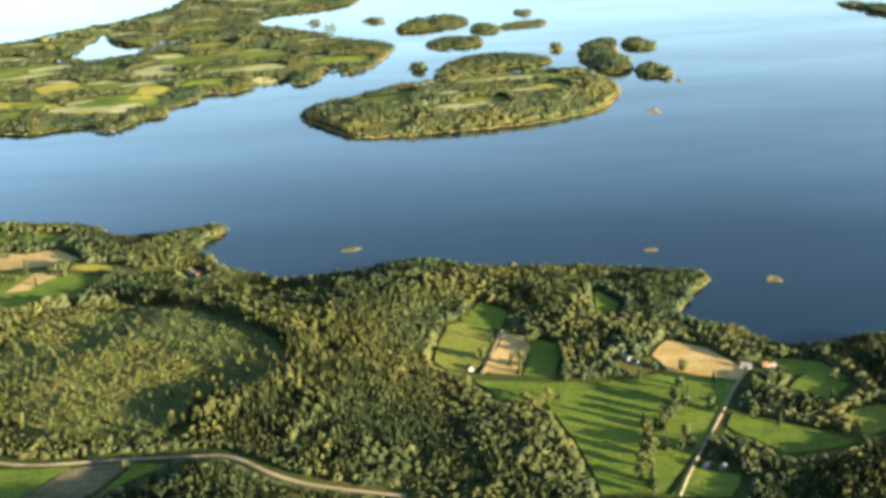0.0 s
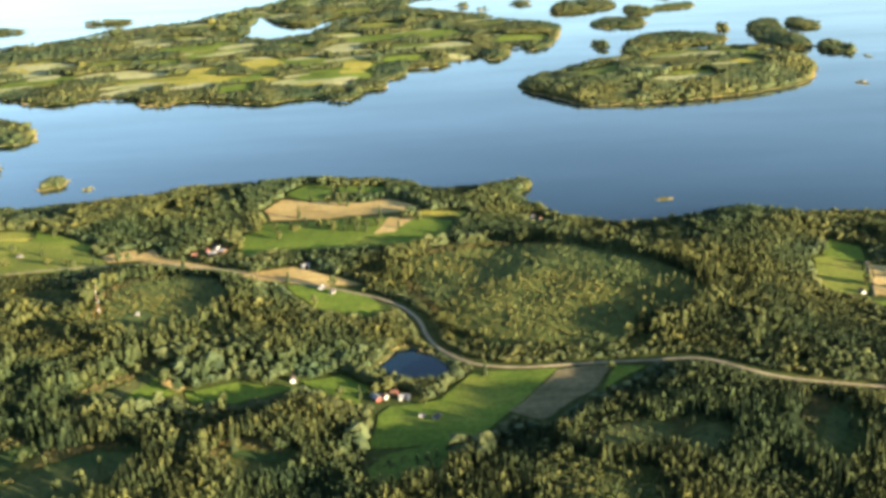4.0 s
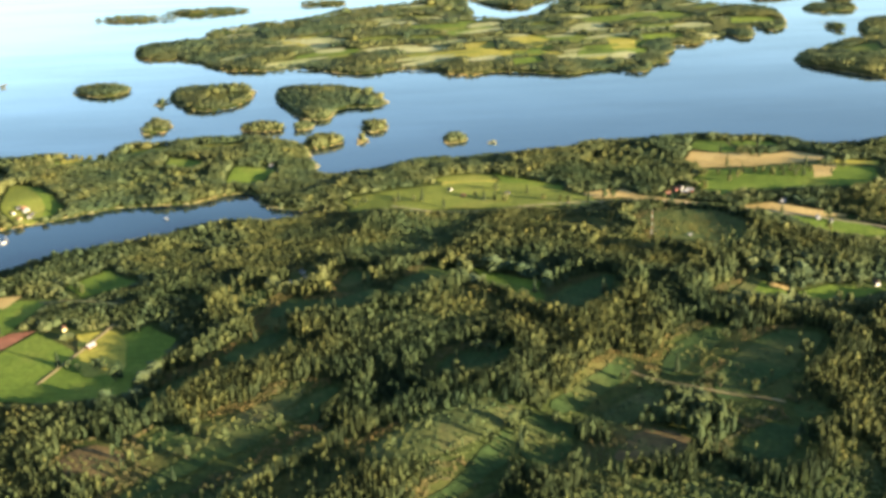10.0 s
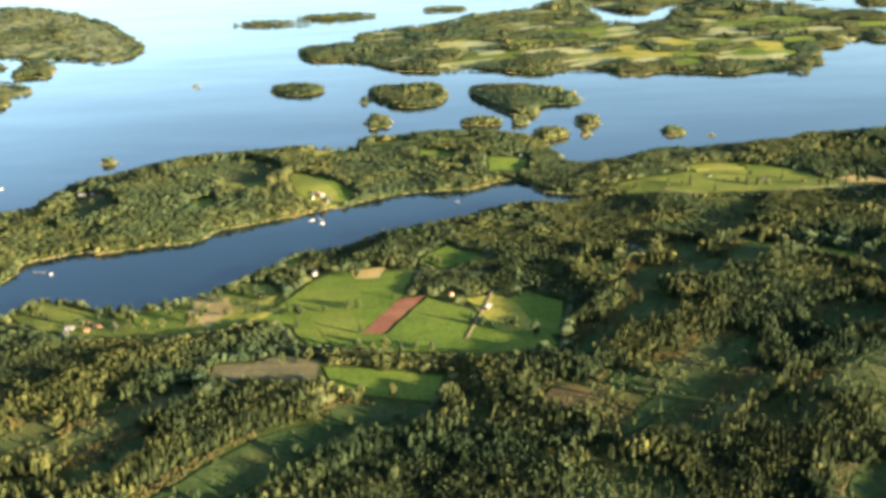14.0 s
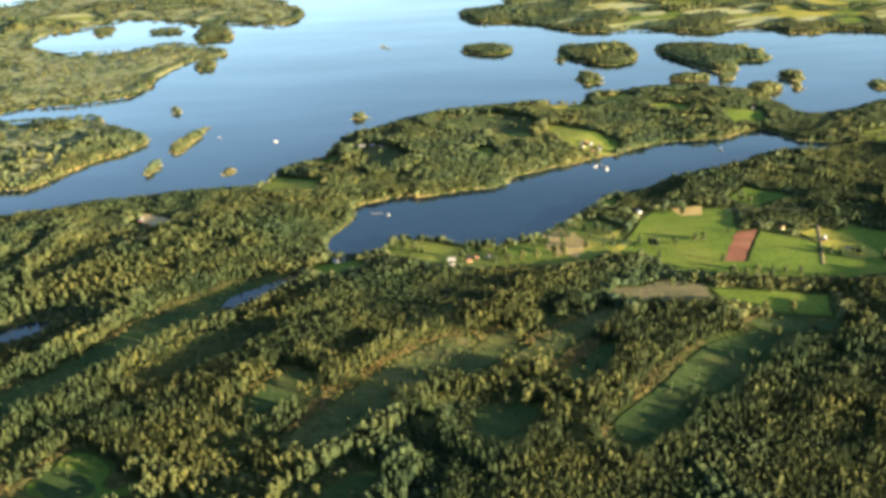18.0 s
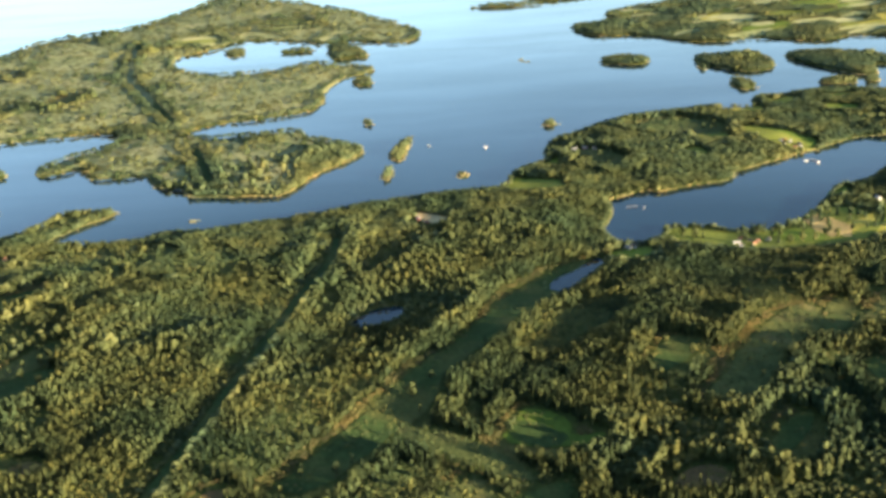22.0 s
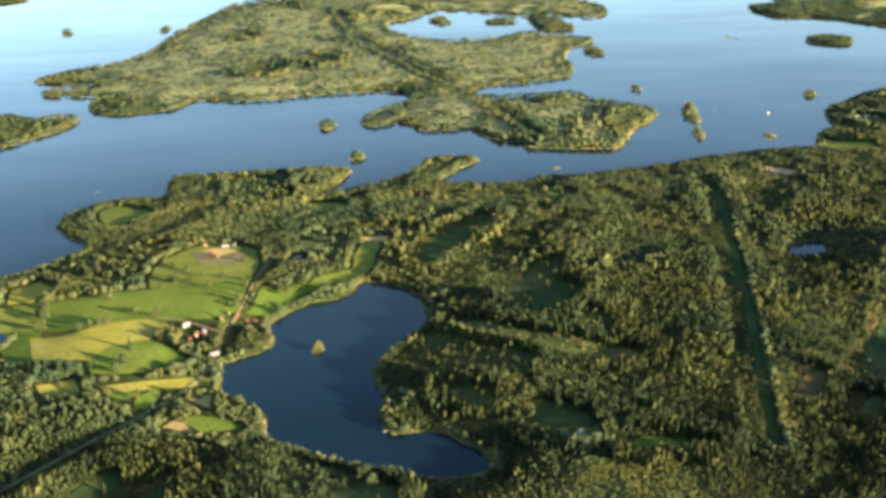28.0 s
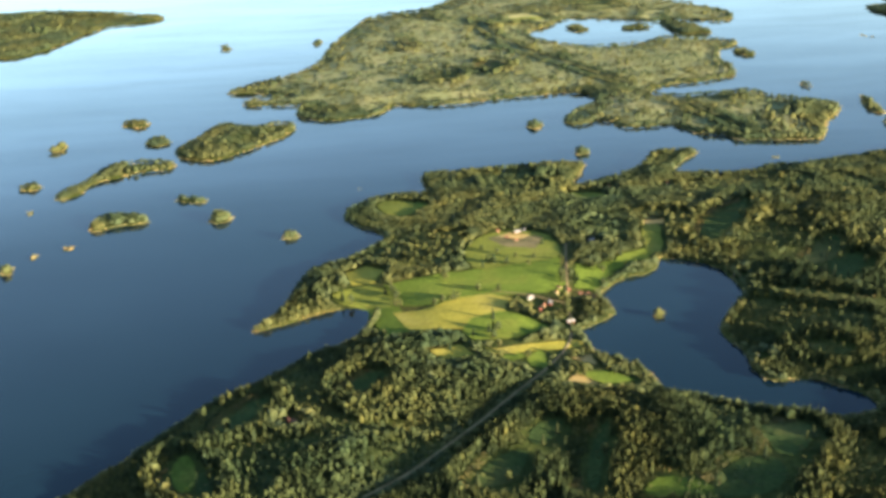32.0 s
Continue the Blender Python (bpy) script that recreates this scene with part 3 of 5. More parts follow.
    ('stubble', [(-1036, 193), (-1028, 197), (-1018, 191), (-1024, 186)]),
    ('olive', [(-961, 191), (-956, 202), (-949, 197), (-956, 160), (-965, 154)]),
    ('stubble', [(-959, 202), (-946, 201), (-947, 195), (-959, 196)]),
    ('meadow', [(-494, 146), (-485, 150), (-458, 144), (-464, 138), (-481, 134), (-492, 135)]),
    ('pasture', [(-503, 208), (-485, 202), (-454, 195), (-423, 200), (-420, 185), (-442, 182), (-468, 184), (-495, 191)]),
    ('stubble', [(-550, 221), (-544, 233), (-546, 243), (-540, 243), (-536, 227), (-543, 212)]),
    ('meadow', [(-309, 154), (-299, 156), (-293, 153), (-295, 139), (-302, 135), (-308, 140)]),
    ('meadow', [(-359, 85), (-353, 97), (-339, 101), (-340, 91), (-348, 81)]),
    ('meadow', [(-335, 88), (-325, 108), (-307, 125), (-314, 108), (-327, 87)]),
    ('meadow', [(-718, 21), (-706, 34), (-694, 36), (-704, 13), (-721, 5)]),
]
ROADS = [
    ('gravel_road', 1.3, [(-349, 358), (-333, 348), (-314, 344), (-298, 349), (-276, 353), (-251, 355), (-235, 355), (-206, 341), (-184, 328), (-167, 320), (-149, 308), (-139, 294), (-135, 276), (-127, 264), (-118, 257), (-102, 254), (-83, 255), (-68, 254), (-54, 249), (-45, 240), (-32, 233), (-10, 227)]),
    ('gravel_road', 0.95, [(87, 286), (81, 277), (70, 255), (60, 237), (54, 224)]),
    ('dirt_track', 1.3, [(-472, 260), (-457, 260), (-441, 253)]),
    ('dirt_track', 1.3, [(-451, 194), (-445, 215), (-439, 237)]),
    ('dirt_track', 1.3, [(-1106, -40), (-1091, -28), (-1075, -10), (-1052, 19), (-1036, 39), (-1023, 60), (-1017, 76), (-1013, 111), (-1006, 155), (-1002, 177)]),
    ('dirt_track', 1.3, [(-1046, 121), (-1031, 115), (-1015, 105)]),
    ('dirt_track', 1.3, [(11, 293), (19, 323)]),
    ('dirt_track', 0.8, [(-272, 186), (-260, 176), (-247, 170), (-233, 163)]),
    ('cutting', 3.9, [(-771, 261), (-773, 228), (-784, 190), (-796, 131), (-809, 76), (-821, 29), (-827, -3)]),
    ('cutting', 5, [(-846, 365), (-867, 447)]),
    ('cutting', 6, [(-893, 520), (-932, 618), (-962, 693), (-981, 850)]),
    ('dirt_track', 1.3, [(-971, 208), (-957, 210), (-949, 203)]),
    ('dirt_track', 1.3, [(-942, 255), (-926, 250)]),
]
# young plantations: x, y, half width, half depth
YOUNG = [(-86, 318, 31, 25), (-343, 302, 19, 16), (-215, 292, 19, 21), (-675, 141, 14, 12), (-602, 139, 12, 20), (-900, 146, 21, 17), (-681, 137, 13, 18), (-1075, 187, 24, 16), (-330, 337, 15, 26), (-910, 164, 21, 24), (-1091, -17, 17, 11), (-239, 293, 22, 11), (-368, 137, 19, 21), (-659, 82, 10, 14), (-117, 322, 31, 39), (-84, 281, 24, 22), (-962, 197, 31, 21), (-884, 249, 38, 25), (-1075, 176, 24, 21)]
HOUSES = [(8, 297), (54, 296), (56, 294), (87, 288), (93, 289), (95, 289), (63, 236), (67, 235), (-93, 392), (-90, 388), (-150, 239), (-148, 240), (-145, 242), (-142, 239), (-137, 227), (-133, 226), (-169, 317), (-173, 321), (-175, 251), (-222, 367), (-219, 370), (-216, 365), (-226, 362), (-219, 362), (-181, 343), (-122, 364), (-231, 295), (-382, 263), (-379, 276), (-323, 379), (-317, 369), (-297, 371), (-336, 444), (-519, 374), (-515, 371), (-511, 364), (-509, 264), (-455, 234), (-436, 209), (-381, 264), (-377, 270), (-626, 382), (-560, 248), (-442, 220)]
HOUSES += [(-412, 431), (-637, 224), (-640, 223), (-589, 223), (-586, 219), (-593, 216), (-583, 218), (-578, 219), (-517, 374), (-511, 367), (-732, 279), (-728, 273), (-631, 385), (-1030, 190), (-1026, 185), (-1024, 197), (-1030, 110), (-1025, 102), (-1022, 104), (-1027, 99), (-1017, 117), (-1015, 122), (-1006, 116), (-1003, 115), (-1016, 87), (-889, 9), (-928, 261), (-949, 44), (-1132, 14), (-1130, 13), (-520, 368), (-515, 362), (-637, 386), (-586, 213), (-593, 211), (-1034, 200), (-1020, 200), (-1011, 120), (-1000, 112), (-998, 108), (-990, 289), (-961, 265), (-989, 178), (-931, 126)]

# ---- plan arithmetic ----


def rounded(pts, times=1):
    """A closed outline with its corners cut."""
    p = np.array(pts, float)
    for _ in range(times):
        q = np.roll(p, -1, 0)
        p = np.stack([0.75 * p + 0.25 * q, 0.25 * p + 0.75 * q], 1).reshape(-1, 2)
    return p


def oval(x, y, a, b, seed):
    rng = np.random.default_rng(seed)
    n = 14
    ang = np.arange(n) / n * 2 * np.pi
    r = 1 + rng.uniform(-0.24, 0.2, n)
    return np.stack([x + a * r * np.cos(ang), y + b * r * np.sin(ang)], 1)


def inside_by(poly, x, y, reach=30.0):
    """Metres inside (+) or outside (-) of a closed outline, up to reach."""
    out = np.full(x.shape, -reach)
    lo, hi = poly.min(0) - reach, poly.max(0) + reach
    near = np.flatnonzero((x > lo[0]) & (x < hi[0]) & (y > lo[1]) & (y < hi[1]))
    a, b = poly, np.roll(poly, -1, 0)
    for part_ in np.array_split(near, max(1, len(near) * len(poly) // 2000000)):
        px, py = x[part_], y[part_]
        dist = np.full(len(part_), reach * reach)
        odd = np.zeros(len(part_), bool)
        for (ax, ay), (bx, by) in zip(a, b):
            ex, ey = bx - ax, by - ay
            t = np.clip(((px - ax) * ex + (py - ay) * ey) / (ex * ex + ey * ey + 1e-9), 0, 1)
            dist = np.minimum(dist, (px - ax - t * ex) ** 2 + (py - ay - t * ey) ** 2)
            if ay != by:
                odd ^= ((ay > py) != (by > py)) & (px < ex * (py - ay) / ey + ax)
        out[part_] = np.where(odd, 1, -1) * np.sqrt(dist)
    return out


def line_dist(line, x, y, reach=12.0):
    """Metres from an open line, up to reach."""
    p = np.array(line, float)
    out = np.full(x.shape, reach * reach)
    lo, hi = p.min(0) - reach, p.max(0) + reach
    near = np.flatnonzero((x > lo[0]) & (x < hi[0]) & (y > lo[1]) & (y < hi[1]))
    if len(near) and len(p) > 12:
        half = len(p) // 2
        out[near] = np.minimum(line_dist(p[: half + 1], x[near], y[near], reach), line_dist(p[half:], x[near], y[near], reach)) ** 2
    elif len(near):
        px, py, best = x[near], y[near], out[near]
        for (ax, ay), (bx, by) in zip(p[:-1], p[1:]):
            ex, ey = bx - ax, by - ay
            t = np.clip(((px - ax) * ex + (py - ay) * ey) / (ex * ex + ey * ey + 1e-9), 0, 1)
            best = np.minimum(best, (px - ax - t * ex) ** 2 + (py - ay - t * ey) ** 2)
        out[near] = best
    return np.sqrt(out)


def lattice(ix, iy, seed):
    n = (ix * 374761393 + iy * 668265263 + seed * 974711) & 0x7FFFFFFF
    n = ((n ^ (n >> 13)) * 1274126177) & 0x7FFFFFFF
    return ((n ^ (n >> 16)) & 0xFFFF) / 65535.0


def soft_noise(x, y, size, seed):
    """Smooth noise from 0 to 1 with lumps of that many metres."""
    u, v = x / size, y / size
    i, j = np.floor(u).astype(np.int64), np.floor(v).astype(np.int64)
    f, g = u - i, v - j
    f, g = f * f * (3 - 2 * f), g * g * (3 - 2 * g)
    return (lattice(i, j, seed) * (1 - f) + lattice(i + 1, j, seed) * f) * (1 - g) + (lattice(i, j + 1, seed) * (1 - f) + lattice(i + 1, j + 1, seed) * f) * g


LAND_RINGS = {k: rounded(v) for k, v in LAND.items()}
for n, (ix, iy, ia, ib) in enumerate(ISLETS):
    LAND_RINGS["islet" + str(n)] = oval(ix, iy, ia, ib, n)
LAKE_RINGS = [rounded(v) for v in LAKES.values()]
LAND_RINGS["lake_islet"] = LAND_RINGS.pop([k for k in LAND_RINGS if k.startswith("islet") and abs(LAND_RINGS[k].mean(0) - (-977, 90)).max() < 4][0])


def land_by(x, y):
    """Metres inland (+) or out on the water (-), and which land it is."""
    best, which = np.full(x.shape, -30.0), np.zeros(x.shape, int)
    for n, (name, ring) in enumerate(LAND_RINGS.items()):
        d = inside_by(ring, x, y)
        if name == "lake_islet":
            islet = d
            continue
        which = np.where(d > best, n, which)
        best = np.maximum(best, d)
    for ring in LAKE_RINGS:
        best = np.minimum(best, -inside_by(ring, x, y))
    best = np.maximum(best, islet)
    wiggle = 2.4 * (soft_noise(x, y, 11, 3) - 0.5) + 1.4 * (soft_noise(x, y, 4.5, 4) - 0.5)
    return best + wiggle * np.clip((best + 4) / 4, 0, 1), which


FARM = ("pasture", "stubble", "yellow", "olive", "orchard", "tilled", "redsoil")
FIELD_SHAPES = [(kind, rounded(pts)) for kind, pts in FIELDS]


def farm_and_dip(x, y):
    """0 on farmland rising to 1 in the hills; and how far the forest meadows lie below it."""
    flat, dip = np.ones(x.shape), np.zeros(x.shape)
    for kind, ring in FIELD_SHAPES:
        d = inside_by(ring, x, y, 20.0)
        if kind in FARM:
            flat = np.minimum(flat, np.clip(-d / 20, 0, 1))
        elif kind == "meadow":
            dip = np.maximum(dip, 0.8 * np.clip((d + 6) / 9, 0, 1))
    return flat * flat * (3 - 2 * flat), dip


HILLS = [(-985, -5, 30, 7), (-245, 290, 60, 3), (-640, 110, 60, 3), (-330, 190, 60, 3), (-60, 330, 50, 3), (-870, 170, 70, 4), (-560, 130, 50, 2)]


def height(x, y, inland):
    hills = 3.0 * soft_noise(x, y, 130, 7) + 1.6 * soft_noise(x, y, 48, 8)
    for hx, hy, r, h in HILLS:
        hills = hills + h * np.exp(-((x - hx) ** 2 + (y - hy) ** 2) / (r * r))
    along, across = 0.6 * x + 0.8 * y, 0.8 * x - 0.6 * y
    swell = np.clip((430 - (0.954 * y - 0.301 * x)) / 120, 0, 1)
    flat, dip = farm_and_dip(x, y)
    GRID["flat"] = flat
    hills = hills + swell * flat * (4.6 * soft_noise(along / 4.2, across, 27, 41) + 1.4 * soft_noise(along / 2, across, 13, 42)) - dip
    up = np.clip(inland / 45, 0, 1)
    land = 0.7 * (1 - np.exp(-np.maximum(inland, 0) / 1.6)) + hills * up * up * (3 - 2 * up)
    return np.where(inland > 0, np.maximum(land, np.minimum(inland * 0.15, 0.3)), np.maximum(inland * 0.35, -4))


GRID_X = np.concatenate([[-9000, -4500, -2600], np.arange(-2000, -1320, 14), np.arange(-1320, 200, 4.4), np.arange(200, 620, 10), [900, 1600, 3000, 9000]])
GRID_Y = np.concatenate([[-9000, -3000, -900, -300], np.arange(-100, 480, 4.0), np.arange(480, 1100, 6.0), np.arange(1100, 1500, 14), [1800, 2500, 4500, 9000]])
GRID = {}


def lookup(what, x, y):
    """A value of the ground's grid between its points."""
    x, y = np.atleast_1d(np.asarray(x, float)), np.atleast_1d(np.asarray(y, float))
    i = np.clip(np.searchsorted(GRID_X, x) - 1, 0, len(GRID_X) - 2)
    j = np.clip(np.searchsorted(GRID_Y, y) - 1, 0, len(GRID_Y) - 2)
    f, g, a = (x - GRID_X[i]) / (GRID_X[i + 1] - GRID_X[i]), (y - GRID_Y[j]) / (GRID_Y[j + 1] - GRID_Y[j]), GRID[what]
    return (a[j, i] * (1 - f) + a[j, i + 1] * f) * (1 - g) + (a[j + 1, i] * (1 - f) + a[j + 1, i + 1] * f) * g


def ground_at(x, y):
    return lookup("z", x, y)


# ---- materials ----


def material(name, rough=0.9, spec=0.2, metal=0.0):
    m = bpy.data.materials.new(name)
    m.use_nodes = True
    b = m.node_tree.nodes["Principled BSDF"]
    b.inputs["Roughness"].default_value, b.inputs["Metallic"].default_value = rough, metal
    b.inputs["Specular IOR Level"].default_value = spec
    return m, m.node_tree, b


def node(tree, kind, **settings):
    n = tree.nodes.new(kind)
    for k, v in settings.items():
        n.inputs[k.replace("_", " ")].default_value = v
    return n


def ramp(tree, fac, stops):
    r = tree.nodes.new("ShaderNodeValToRGB")
    while len(r.color_ramp.elements) < len(stops):
        r.color_ramp.elements.new(0.5)
    for e, (at, c) in zip(r.color_ramp.elements, stops):
        e.position, e.color = at, (*c, 1)
    tree.links.new(fac, r.inputs[0])
    return r.outputs[0]


def mix(tree, fac, a, b, how="MIX"):
    n = tree.nodes.new("ShaderNodeMix")
    n.data_type, n.blend_type = "RGBA", how
    for sock, v in ((n.inputs[0], fac), (n.inputs[6], a), (n.inputs[7], b)):
        if isinstance(v, (int, float)):
            sock.default_value = v
        elif isinstance(v, tuple):
            sock.default_value = (*v, 1)
        else:
            tree.links.new(v, sock)
    return n.outputs[2]


def noise_of(tree, scale, detail=3.0, rough=0.55, stretch=None, turn=0.0):
    geo = tree.nodes.new("ShaderNodeNewGeometry")
    at = geo.outputs["Position"]
    if stretch:
        mp = tree.nodes.new("ShaderNodeMapping")
        mp.inputs["Scale"].default_value = stretch
        mp.inputs["Rotation"].default_value = (0, 0, radians(turn))
        tree.links.new(at, mp.inputs[0])
        at = mp.outputs[0]
    n = node(tree, "ShaderNodeTexNoise", Scale=scale, Detail=detail, Roughness=rough)
    tree.links.new(at, n.inputs["Vector"])
    return n.outputs["Fac"]


def bump(tree, b, fac, strength, distance):
    n = node(tree, "ShaderNodeBump", Strength=strength, Distance=distance)
    tree.links.new(fac, n.inputs["Height"])
    tree.links.new(n.outputs[0], b.inputs["Normal"])


def ground_stuff(name, dark, mid, light, big=0.03, small=0.9, rows=0.0, turn=0.0, relief=0.25):
    """Grass, soil or stubble: broad patches, fine tufts, and drill rows where the field has them."""
    m, t, b = material(name, 0.95, 0.1)
    broad = ramp(t, noise_of(t, big, 4), [(0.33, dark), (0.52, mid), (0.7, light)])
    fine = ramp(t, noise_of(t, small, 4, 0.65), [(0.3, (0.62, 0.62, 0.6)), (0.7, (1.25, 1.22, 1.15))])
    col = mix(t, 1.0, broad, fine, "MULTIPLY")
    if rows:
        streak = ramp(t, noise_of(t, 0.5, 2, 0.5, (0.06, 1.6, 1), turn), [(0.35, (0.75, 0.76, 0.74)), (0.65, (1.18, 1.16, 1.1))])
        col = mix(t, rows, col, mix(t, 1.0, col, streak, "MULTIPLY"))
    t.links.new(col, b.inputs["Base Color"])
    bump(t, b, noise_of(t, 1.6, 4), 0.6, relief)
    return m


def leaves(name, shades, patch, relief=0.35):
    """Foliage: each tree has its own shade, stands differ, and tufts break up each crown."""
    m, t, b = material(name, 0.75, 0.12)
    geo = t.nodes.new("ShaderNodeNewGeometry")
    own = ramp(t, geo.outputs["Random Per Island"], [(k / (len(shades) - 1), c) for k, c in enumerate(shades)])
    stand = ramp(t, noise_of(t, 0.022, 3), [(0.34, (0.72, 0.86, 0.95)), (0.48, (1.0, 1.0, 1.0)), (0.57, tuple(1.06 * c for c in patch)), (0.68, (1.35, 1.15, 0.95))])
    groups = ramp(t, noise_of(t, 0.1, 3), [(0.36, (0.8, 0.86, 0.88)), (0.64, (1.28, 1.18, 1.05))])
    tuft = ramp(t, noise_of(t, 2.2, 3, 0.7), [(0.32, (0.75, 0.76, 0.75)), (0.68, (1.22, 1.2, 1.12))])
    col = mix(t, 1.0, mix(t, 1.0, mix(t, 1.0, own, stand, "MULTIPLY"), groups, "MULTIPLY"), tuft, "MULTIPLY")
    t.links.new(col, b.inputs["Base Color"])
    bump(t, b, noise_of(t, 3.5, 3), 0.8, relief)
    return m


def painted(name, colour, rough=0.6, grime=0.25):
    m, t, b = material(name, rough, 0.3)
    worn = ramp(t, noise_of(t, 2.5, 4), [(0.3, tuple(c * (1 - grime) for c in colour)), (0.7, colour)])
    t.links.new(worn, b.inputs["Base Color"])
    bump(t, b, noise_of(t, 9, 2), 0.3, 0.02)
    return m


M_FLOOR = ground_stuff("forest_floor", (0.04, 0.055, 0.015), (0.06, 0.078, 0.02), (0.11, 0.1, 0.032), 0.03, 0.6)
M_FIELD = {
    "pasture": ground_stuff("pasture_grass", (0.1, 0.15, 0.024), (0.14, 0.195, 0.03), (0.2, 0.225, 0.042), 0.035, 0.8, 0.5, 30),
    "olive": ground_stuff("hay_meadow", (0.14, 0.165, 0.034), (0.185, 0.21, 0.04), (0.24, 0.24, 0.056), 0.04, 0.9, 0.6, 60),
    "yellow": ground_stuff("ripe_crop", (0.3, 0.28, 0.05), (0.36, 0.32, 0.06), (0.42, 0.36, 0.09), 0.05, 0.8, 0.6, 20),
    "stubble": ground_stuff("stubble", (0.42, 0.29, 0.11), (0.52, 0.37, 0.15), (0.58, 0.43, 0.19), 0.06, 1.0, 0.7, 75),
    "tilled": ground_stuff("tilled_soil", (0.13, 0.12, 0.06), (0.17, 0.15, 0.08), (0.22, 0.18, 0.1), 0.07, 0.8, 0.8, 115),
    "redsoil": ground_stuff("red_soil", (0.25, 0.1, 0.06), (0.31, 0.13, 0.08), (0.36, 0.17, 0.1), 0.07, 1.0, 0.8, 60),
    "cutover": ground_stuff("cutover_land", (0.1, 0.075, 0.038), (0.15, 0.105, 0.046), (0.17, 0.145, 0.048), 0.09, 0.6),
    # meadow grass is darkened: the clearings' shade is put into its colour
    "meadow": ground_stuff("shade_dark_meadow", (0.034, 0.06, 0.02), (0.05, 0.08, 0.024), (0.1, 0.105, 0.034), 0.04, 0.6),
    "orchard": ground_stuff("orchard_grass", (0.12, 0.13, 0.03), (0.2, 0.18, 0.05), (0.26, 0.2, 0.07), 0.1, 0.8, 0.4, 20),
    "heath": ground_stuff("pale_heath", (0.18, 0.205, 0.1), (0.24, 0.255, 0.125), (0.3, 0.285, 0.15), 0.03, 0.4),
    "rough": ground_stuff("rough_grass", (0.055, 0.072, 0.024), (0.09, 0.105, 0.034), (0.14, 0.125, 0.05), 0.08, 0.5),
    "sand": ground_stuff("pale_sand", (0.4, 0.3, 0.15), (0.5, 0.38, 0.2), (0.55, 0.44, 0.26), 0.1, 1.2),
}
M_FIELD["glade"] = ground_stuff("glade_grass", (0.07, 0.11, 0.02), (0.1, 0.15, 0.025), (0.16, 0.18, 0.036), 0.05, 0.6)
# far field colour, lifted to carry the distance haze
M_FIELD["hay"] = ground_stuff("hazed_hay", (0.27, 0.29, 0.12), (0.37, 0.37, 0.17), (0.48, 0.45, 0.25), 0.04, 0.5)
M_FIELD["scrub"] = ground_stuff("scrub_grass", (0.07, 0.095, 0.028), (0.1, 0.125, 0.036), (0.14, 0.15, 0.046), 0.06, 0.5)
M_ROAD = ground_stuff("gravel", (0.27, 0.22, 0.14), (0.34, 0.28, 0.18), (0.4, 0.33, 0.22), 0.2, 2.0)
M_TRACK = ground_stuff("dirt", (0.18, 0.14, 0.075), (0.24, 0.19, 0.1), (0.3, 0.24, 0.14), 0.2, 2.0)
# last shade of broad leaves and needles: bright crowns imitating sunlit tops
M_BROAD = leaves("broad_leaves", [(0.0385, 0.05, 0.0205), (0.0501, 0.065, 0.0267), (0.0431, 0.056, 0.023), (0.0554, 0.072, 0.0295), (0.0462, 0.06, 0.0246), (0.0485, 0.063, 0.0258), (0.088, 0.1, 0.036)], (1.25, 1.1, 0.95))
M_NEEDLE = leaves("needles", [(0.0204, 0.03, 0.0138), (0.0272, 0.04, 0.0184), (0.0231, 0.034, 0.0156), (0.0306, 0.045, 0.0207), (0.0252, 0.037, 0.017), (0.055, 0.07, 0.026)], (1.2, 1.05, 0.95))
M_SHRUB = leaves("young_leaves", [(0.06, 0.08, 0.028), (0.07, 0.09, 0.032), (0.08, 0.096, 0.033), (0.092, 0.094, 0.034)], (1.2, 1.0, 0.85))
# rusty tone stands in for low sun on the trees at clearing edges
M_SUN_RIM = leaves("sunlit_rim_leaves", [(0.085, 0.077, 0.033), (0.11, 0.09, 0.036), (0.085, 0.088, 0.036), (0.125, 0.092, 0.04)], (1.1, 1.0, 0.9))
M_REED = leaves("reeds", [(0.22, 0.21, 0.095), (0.3, 0.27, 0.125), (0.36, 0.3, 0.16)], (1.1, 1.0, 0.9))
# paler than the broad leaves: distance haze and sunlit edges put into the colour
M_SHORE = leaves("haze_sunlit_leaves", [(0.074, 0.094, 0.044), (0.082, 0.103, 0.048), (0.09, 0.107, 0.05), (0.07, 0.09, 0.042)], (1.25, 1.05, 0.85))
M_BARK = painted("bark", (0.12, 0.085, 0.055), 0.9, 0.5)
M_WATER, _t, _b = material("lake_water", 0.06, 0.35)
_b.inputs["IOR"].default_value = 1.333
_deep = ramp(_t, noise_of(_t, 0.006, 4), [(0.35, (0.003, 0.013, 0.024)), (0.65, (0.006, 0.021, 0.034))])
_t.links.new(_deep, _b.inputs["Base Color"])
_rough = _t.nodes.new("ShaderNodeMapRange")
_rough.inputs["To Min"].default_value, _rough.inputs["To Max"].default_value = 0.03, 0.11
_t.links.new(noise_of(_t, 0.012, 5, 0.6, (1, 2.5, 1), 20), _rough.inputs["Value"])
_t.links.new(_rough.outputs[0], _b.inputs["Roughness"])
bump(_t, _b, noise_of(_t, 0.55, 3, 0.6), 0.06, 0.2)
_face = node(_t, "ShaderNodeLayerWeight", Blend=0.5)
_gloss = node(_t, "ShaderNodeBsdfGlossy", Roughness=0.06)
_gloss.inputs["Color"].default_value = (1, 1, 1, 1)
_wind = _t.nodes.new("ShaderNodeMapRange")
_wind.inputs["From Min"].default_value, _wind.inputs["From Max"].default_value = 0.35, 0.65
